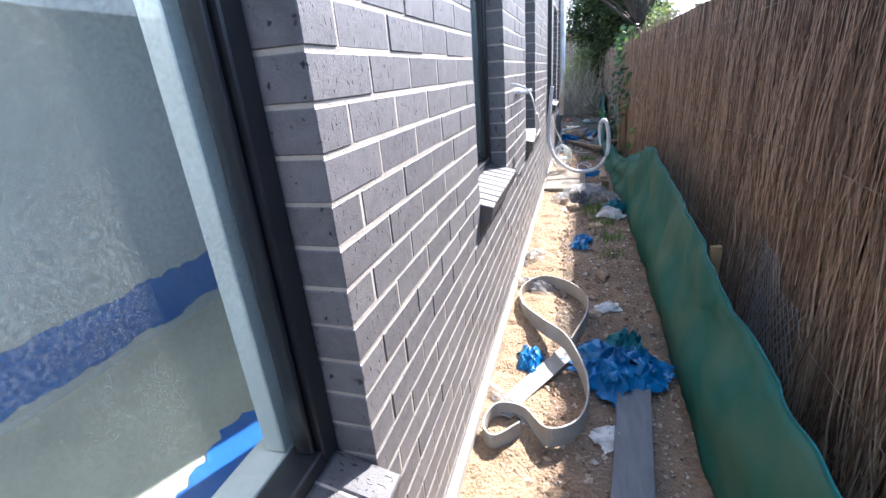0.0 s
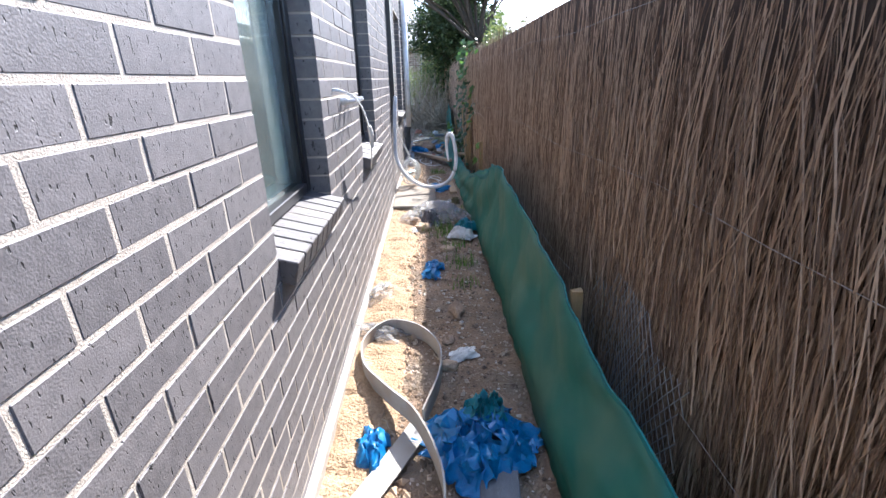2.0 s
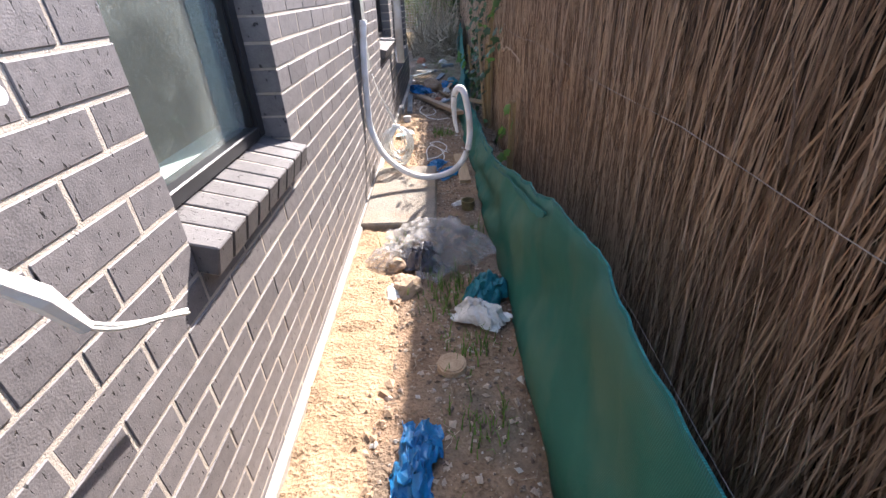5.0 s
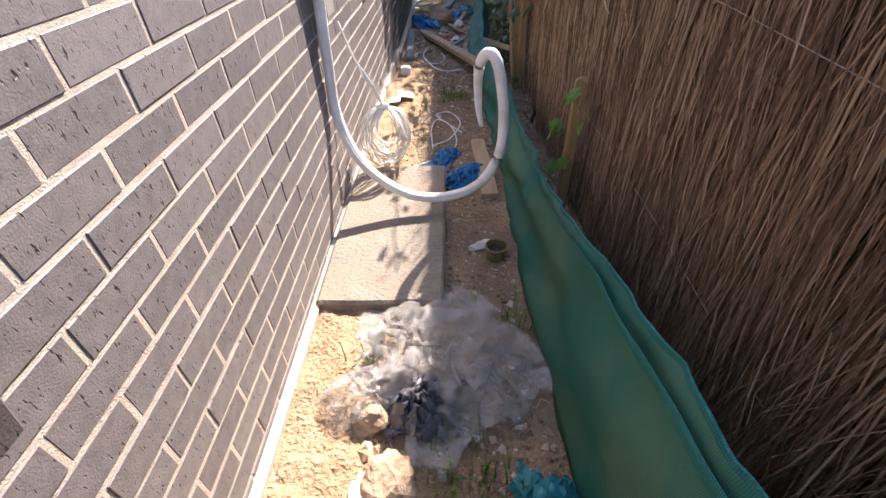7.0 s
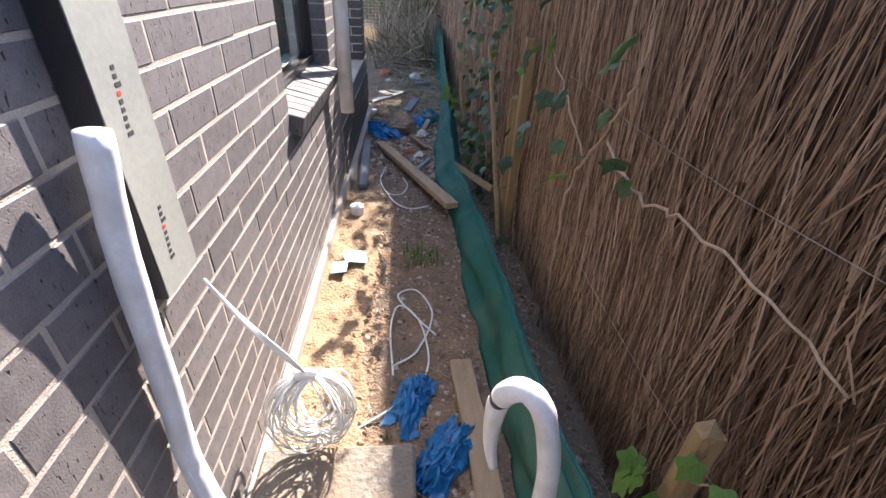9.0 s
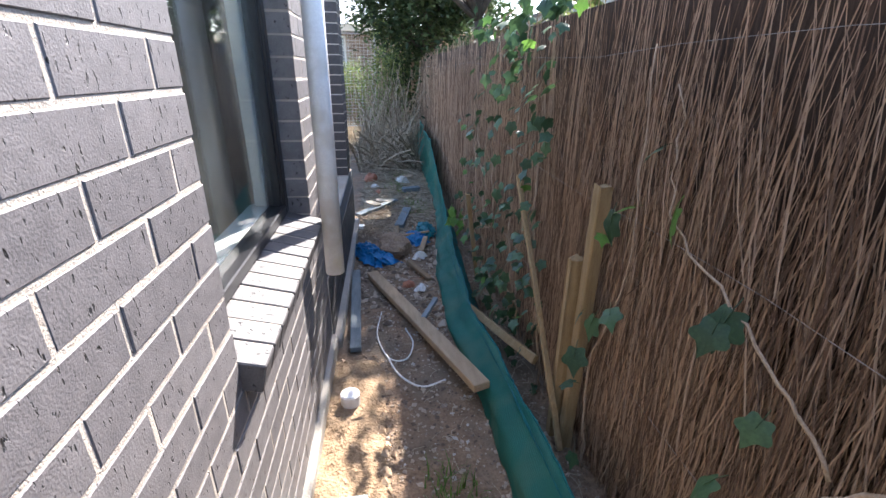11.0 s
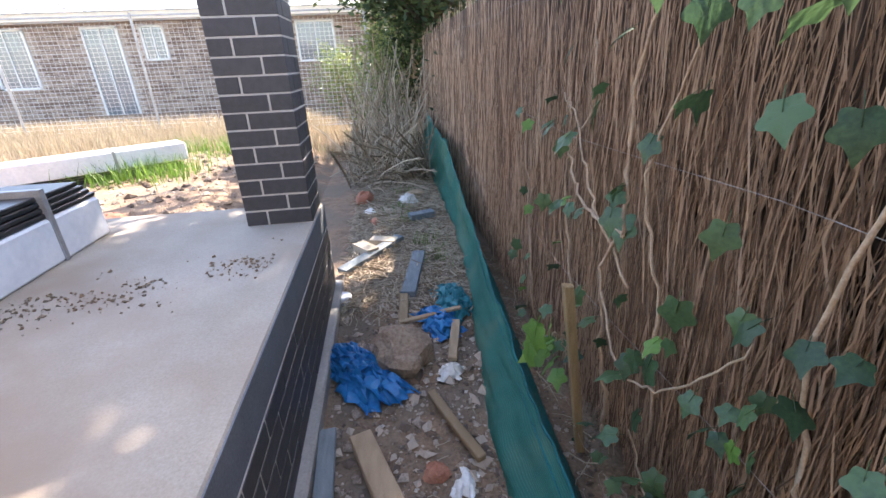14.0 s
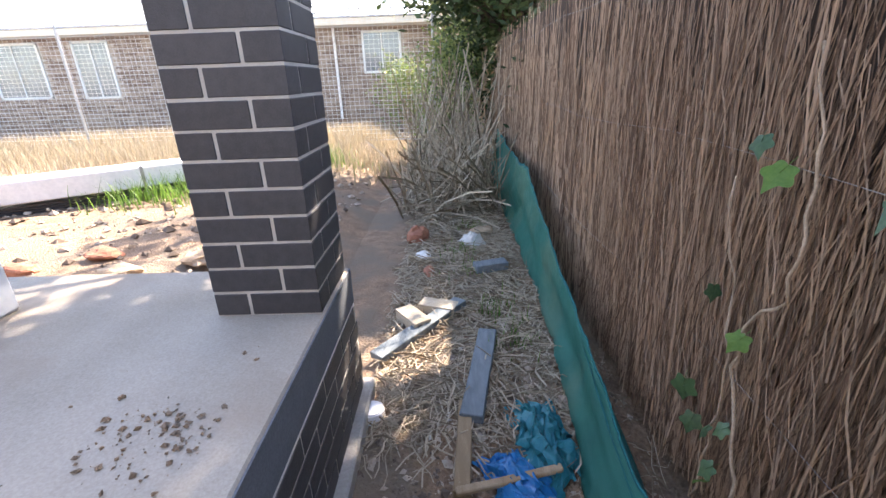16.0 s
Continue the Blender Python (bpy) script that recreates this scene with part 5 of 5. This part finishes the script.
# ---- neighbouring houses ----
HY = 24.0
house = holder("neighbour_house", (-5, HY, 0), "single-storey brown brick house with tiled roof", "house")
part("wall", boxed((-9.0, 0, -.1), (9.0, 6.0, 3.0), 0), HOUSE_WALL, house)
verts, faces = [], []
rng = random.Random(9)
wins = [(-5.6, -4.5, 1.15, 2.75), (-1.4, -.75, 1.8, 2.75), (3.0, 4.15, 1.6, 2.75), (-3.0, -2.0, .1, 2.75), (-8.2, -6.6, 1.2, 2.75)]
for k in range(35):
    z = k * .086
    for i in range(-38, 38):
        x = i * .24 + (.12 if k % 2 else 0)
        if x < -9 or x > 8.76 or any(a - .1 < x + .12 < b + .1 and c - .05 < z < d for a, b, c, d in wins):
            continue
        i0 = len(verts)
        for yy in (-.012, .0):
            verts += [(x, yy, z), (x + .23, yy, z), (x + .23, yy, z + .076), (x, yy, z + .076)]
        faces += [(i0, i0 + 1, i0 + 2, i0 + 3), (i0 + 3, i0 + 2, i0 + 6, i0 + 7), (i0, i0 + 3, i0 + 7, i0 + 4), (i0 + 1, i0 + 5, i0 + 6, i0 + 2)]
raw("brickwork", verts, faces, HOUSE_BRICK, "brown bricks", "", parent=house)
for a, b, c, d in wins:
    wi = part("window", boxed((a + .06, -.02, c + .06), (b - .06, -.005, d - .06), 0), DARK_GLASS, house, "dark window glass")
    for lo, hi in (((a, -.05, c), (a + .06, -.003, d)), ((b - .06, -.05, c), (b, -.003, d)), ((a, -.05, c), (b, -.003, c + .06)), ((a, -.05, d - .06), (b, -.003, d)), (((a + b) / 2 - .02, -.045, c), ((a + b) / 2 + .02, -.022, d))):
        part("frame", boxed(lo, hi, .004), WHITE_FRAME, wi, "white window frame")
part("fascia", boxed((-9.6, -.62, 2.86), (9.6, -.56, 3.06), .005), FASCIA, house, "cream fascia and gutter")
part("soffit", boxed((-9.6, -.56, 2.86), (9.6, .0, 2.89), .002), FASCIA, house)
bm = bmesh.new()
tube(bm, [(2.2, -.06, .1), (2.2, -.06, 2.85)], .04, 8)
part("downpipe", bm, WHITE_PVC, house)
verts, faces = [], []
for r in range(14):
    for c in range(64):
        x0 = -9.6 + c * .3
        y0, z0 = -.66 + r * .30, 3.05 + r * .13
        i0 = len(verts)
        for j in range(5):
            t = j / 4
            hz = .035 * math.sin(t * math.pi)
            verts += [(x0 + .3 * t, y0, z0 + .03 + hz), (x0 + .3 * t, y0 + .33, z0 + .143 + hz)]
        for j in range(4):
            faces.append((i0 + 2 * j, i0 + 2 * j + 2, i0 + 2 * j + 3, i0 + 2 * j + 1))
        verts += [(x0, y0, z0), (x0 + .3, y0, z0)]
        faces.append((i0, i0 + 10, i0 + 11, i0 + 8))
raw("roof", verts, faces, ROOF_TILE, "grey concrete tile roof", "", parent=house)
side = holder("side_house", (3.4, 10, 0), "pale rendered neighbouring house behind the fence", "house")
part("wall", boxed((0.6, -4, 0), (5.5, 8, 2.55), 0), FASCIA, side)
part("fascia", boxed((0.1, -4.3, 2.50), (0.16, 8.3, 2.68), .004), WHITE_FRAME, side)
bm = bmesh.new()
vs = [bm.verts.new(c) for c in ((.08, -4.4, 2.66), (5.6, -4.4, 3.9), (5.6, 8.4, 3.9), (.08, 8.4, 2.66), (.08, -4.4, 2.74), (5.6, -4.4, 3.98), (5.6, 8.4, 3.98), (.08, 8.4, 2.74))]
for q in ((3, 2, 1, 0), (4, 5, 6, 7), (0, 1, 5, 4), (2, 3, 7, 6), (1, 2, 6, 5), (3, 0, 4, 7)):
    bm.faces.new([vs[k] for k in q])
part("roof", bm, ROOF_TILE, side)

# ---- sand backfill along the wall foot ----
def sand_strip():
    verts, faces = [], []
    ys_ = list(np.arange(.3, 8.95, .03))
    cols = 12
    for y in ys_:
        edge = .34 + .06 * noise.noise(Vector((y * 1.7, 3, 3))) + .025 * noise.noise(Vector((y * 7, 1, 5)))
        for k in range(cols + 1):
            x = .028 + (edge - .028) * k / cols
            rise = .028 * (1 - (k / cols) ** 3)
            lump = .022 * noise.noise(Vector((x * 11, y * 11, 2))) + .009 * noise.noise(Vector((x * 31, y * 31, 6)))
            verts.append((x, float(y), ground_z(x, y) + rise + lump * (1 - k / cols) ** .3 - (.015 if k == cols else 0)))
    n = cols + 1
    for j in range(len(ys_) - 1):
        for k in range(cols):
            faces.append((j * n + k, j * n + k + 1, (j + 1) * n + k + 1, (j + 1) * n + k))
    raw("sand_strip", verts, faces, SAND, "loose orange sand backfill along the wall foot", "sand")


sand_strip()

# ---- loose stones ----
rng = random.Random(2)
def gravel_here(x, y, r):
    dens = .35 + .65 * noise.noise(Vector((x * 2, y * 1.3, 8)))
    if 5.55 < y < 6.67 and x < .54:
        return False
    if x < .32:
        return r.random() < .35
    return r.random() < dens + .25
v, f = stones(rng, 14000, (.03, 1.18, .9, 13.5), .004, .022, accept=gravel_here)
raw("gravel", v, f, PEBBLE, "mixed brown gravel and rubble on the soil", "gravel")
v, f = stones(rng, 6500, (.02, .36, .8, 9.0), .004, .034, accept=lambda x, y, r: not (5.55 < y < 6.67) and r.random() < 1.15 - x * 2.2)
raw("clay_clods", v, f, CLAY_CLOD, "pale orange clay clods along the wall foot", "clay")
v, f = stones(rng, 7000, (.30, 1.15, 1.0, 12.5), .003, .015)
raw("fine_gravel", v, f, PEBBLE, "fine brown gravel scattered over the soil", "gravel")
v, f = stones(rng, 520, (.30, 1.0, 1.0, 13.5), .006, .024)
raw("pale_chips", v, f, MORTAR_PALE, "pale mortar chips scattered over the soil", "chips")
v, f = stones(rng, 900, (.1, .95, 9.3, 12.6), .012, .05)
raw("rubble_stones", v, f, PEBBLE, "rough rubble stones on the soil", "rubble")
v, f = stones(rng, 9000, (-1.1, -.12, 9.4, 11.15), .002, .013, accept=lambda x, y, r: r.random() < .9 * math.exp(-((y - 10.75 - .35 * x) / .16) ** 2) * max(0, .25 + 1.4 * noise.noise(Vector((x * 4, y * 4, 1)))))
v = [(a, b, c - ground_z(a, b) + SLAB_Z + .002) for a, b, c in v]
raw("soil_crumbs", v, f, EARTH, "brown soil crumbs on the porch slab", "soil")
v, f = stones(rng, 1500, (-4.5, -.6, 11.7, 16), .01, .06)
raw("field_clods", v, f, PEBBLE, "earth clods on the open ground", "clods")


# ---- bricks, last ----
def brick_mesh(name, ln, depth, mat):
    bm = bmesh.new()
    box(bm, (-depth, 0, 0), (0, ln, .0765), .0022)
    return mesh_of(name, bm, mat)


full, halfb = brick_mesh("brick", .230, .105, BRICK), brick_mesh("brick_half", .110, .105, BRICK)


def joined_bricks(items, name, parent, label, mat):
    """(x, y, z, length, depth) boxes in one mesh."""
    verts, faces = [], []
    for x, y, z, ln, dp_ in items:
        i0 = len(verts)
        b = .002
        for xx, e in ((x - dp_, 0), (x - b, 0), (x, b)):
            verts += [(xx, y + e, z + e), (xx, y + ln - e, z + e), (xx, y + ln - e, z + .0765 - e), (xx, y + e, z + .0765 - e)]
        for k in range(2):
            for j in range(4):
                a = i0 + 4 * k
                faces.append((a + j, a + (j + 1) % 4, a + 4 + (j + 1) % 4, a + 4 + j))
        faces.append((i0 + 8, i0 + 9, i0 + 10, i0 + 11))
    raw(name, verts, faces, mat, label, "", parent=parent)


def wall_bricks():
    rng = random.Random(7)
    near, far = [], []
    spans = []
    k0 = 0
    z_ref = 0.985 - 0.086 * 11
    for k in range(31):
        z = z_ref + k * COURSE + .005
        if z + .08 > WALL_TOP:
            break
        cuts = [(WALL_Y0, WALL_Y0)]
        for a, b, s in OPEN:
            if z + .05 > s - .06 and z < 2.38:
                cuts.append((a, b))
        cuts.append((WALL_Y1, WALL_Y1))
        for (p, q), (r, s) in zip(cuts, cuts[1:]):
            y = q
            first = True
            while y < r - .03:
                grid = 0.70 - 0.12 * ((k + 1) % 2) - 2.4 * 4
                nxt = grid + PITCH * (math.floor((y - grid) / PITCH + (.25 if first else .05)) + 1)
                first = False
                nxt = min(nxt, r + .01)
                if r + .01 - nxt < .06:
                    nxt = r + .01
                ln = nxt - y - .01
                if ln > .02:
                    it = (rng.uniform(-.0015, .0015), y, z + rng.uniform(-.001, .001), ln, .105)
                    near.append(it) if (abs(ln - .23) < .004 or abs(ln - .11) < .004) and .7 <= y < 4.9 and .35 < z < 1.75 and len(near) < 300 else far.append(it)
                y = nxt
    for x, y, z, ln, d in near:
        o = new("brick", full if ln > .2 else halfb)
        o.parent = wall
        o.location = (x, y, z)
    joined_bricks(far, "brickwork", wall, "charcoal bricks", BRICK_FAR)


wall_bricks()
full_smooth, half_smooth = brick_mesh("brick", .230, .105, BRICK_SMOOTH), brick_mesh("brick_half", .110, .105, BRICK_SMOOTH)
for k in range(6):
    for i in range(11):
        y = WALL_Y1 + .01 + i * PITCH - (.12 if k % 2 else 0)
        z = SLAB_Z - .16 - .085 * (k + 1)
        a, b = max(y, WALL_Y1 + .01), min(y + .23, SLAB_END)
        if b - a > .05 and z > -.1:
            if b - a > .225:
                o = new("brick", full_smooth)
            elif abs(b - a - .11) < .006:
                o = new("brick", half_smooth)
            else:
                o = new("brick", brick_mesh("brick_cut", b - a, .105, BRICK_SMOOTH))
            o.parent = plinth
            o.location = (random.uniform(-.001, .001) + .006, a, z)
# pillar: four faces in each course
pm = {}
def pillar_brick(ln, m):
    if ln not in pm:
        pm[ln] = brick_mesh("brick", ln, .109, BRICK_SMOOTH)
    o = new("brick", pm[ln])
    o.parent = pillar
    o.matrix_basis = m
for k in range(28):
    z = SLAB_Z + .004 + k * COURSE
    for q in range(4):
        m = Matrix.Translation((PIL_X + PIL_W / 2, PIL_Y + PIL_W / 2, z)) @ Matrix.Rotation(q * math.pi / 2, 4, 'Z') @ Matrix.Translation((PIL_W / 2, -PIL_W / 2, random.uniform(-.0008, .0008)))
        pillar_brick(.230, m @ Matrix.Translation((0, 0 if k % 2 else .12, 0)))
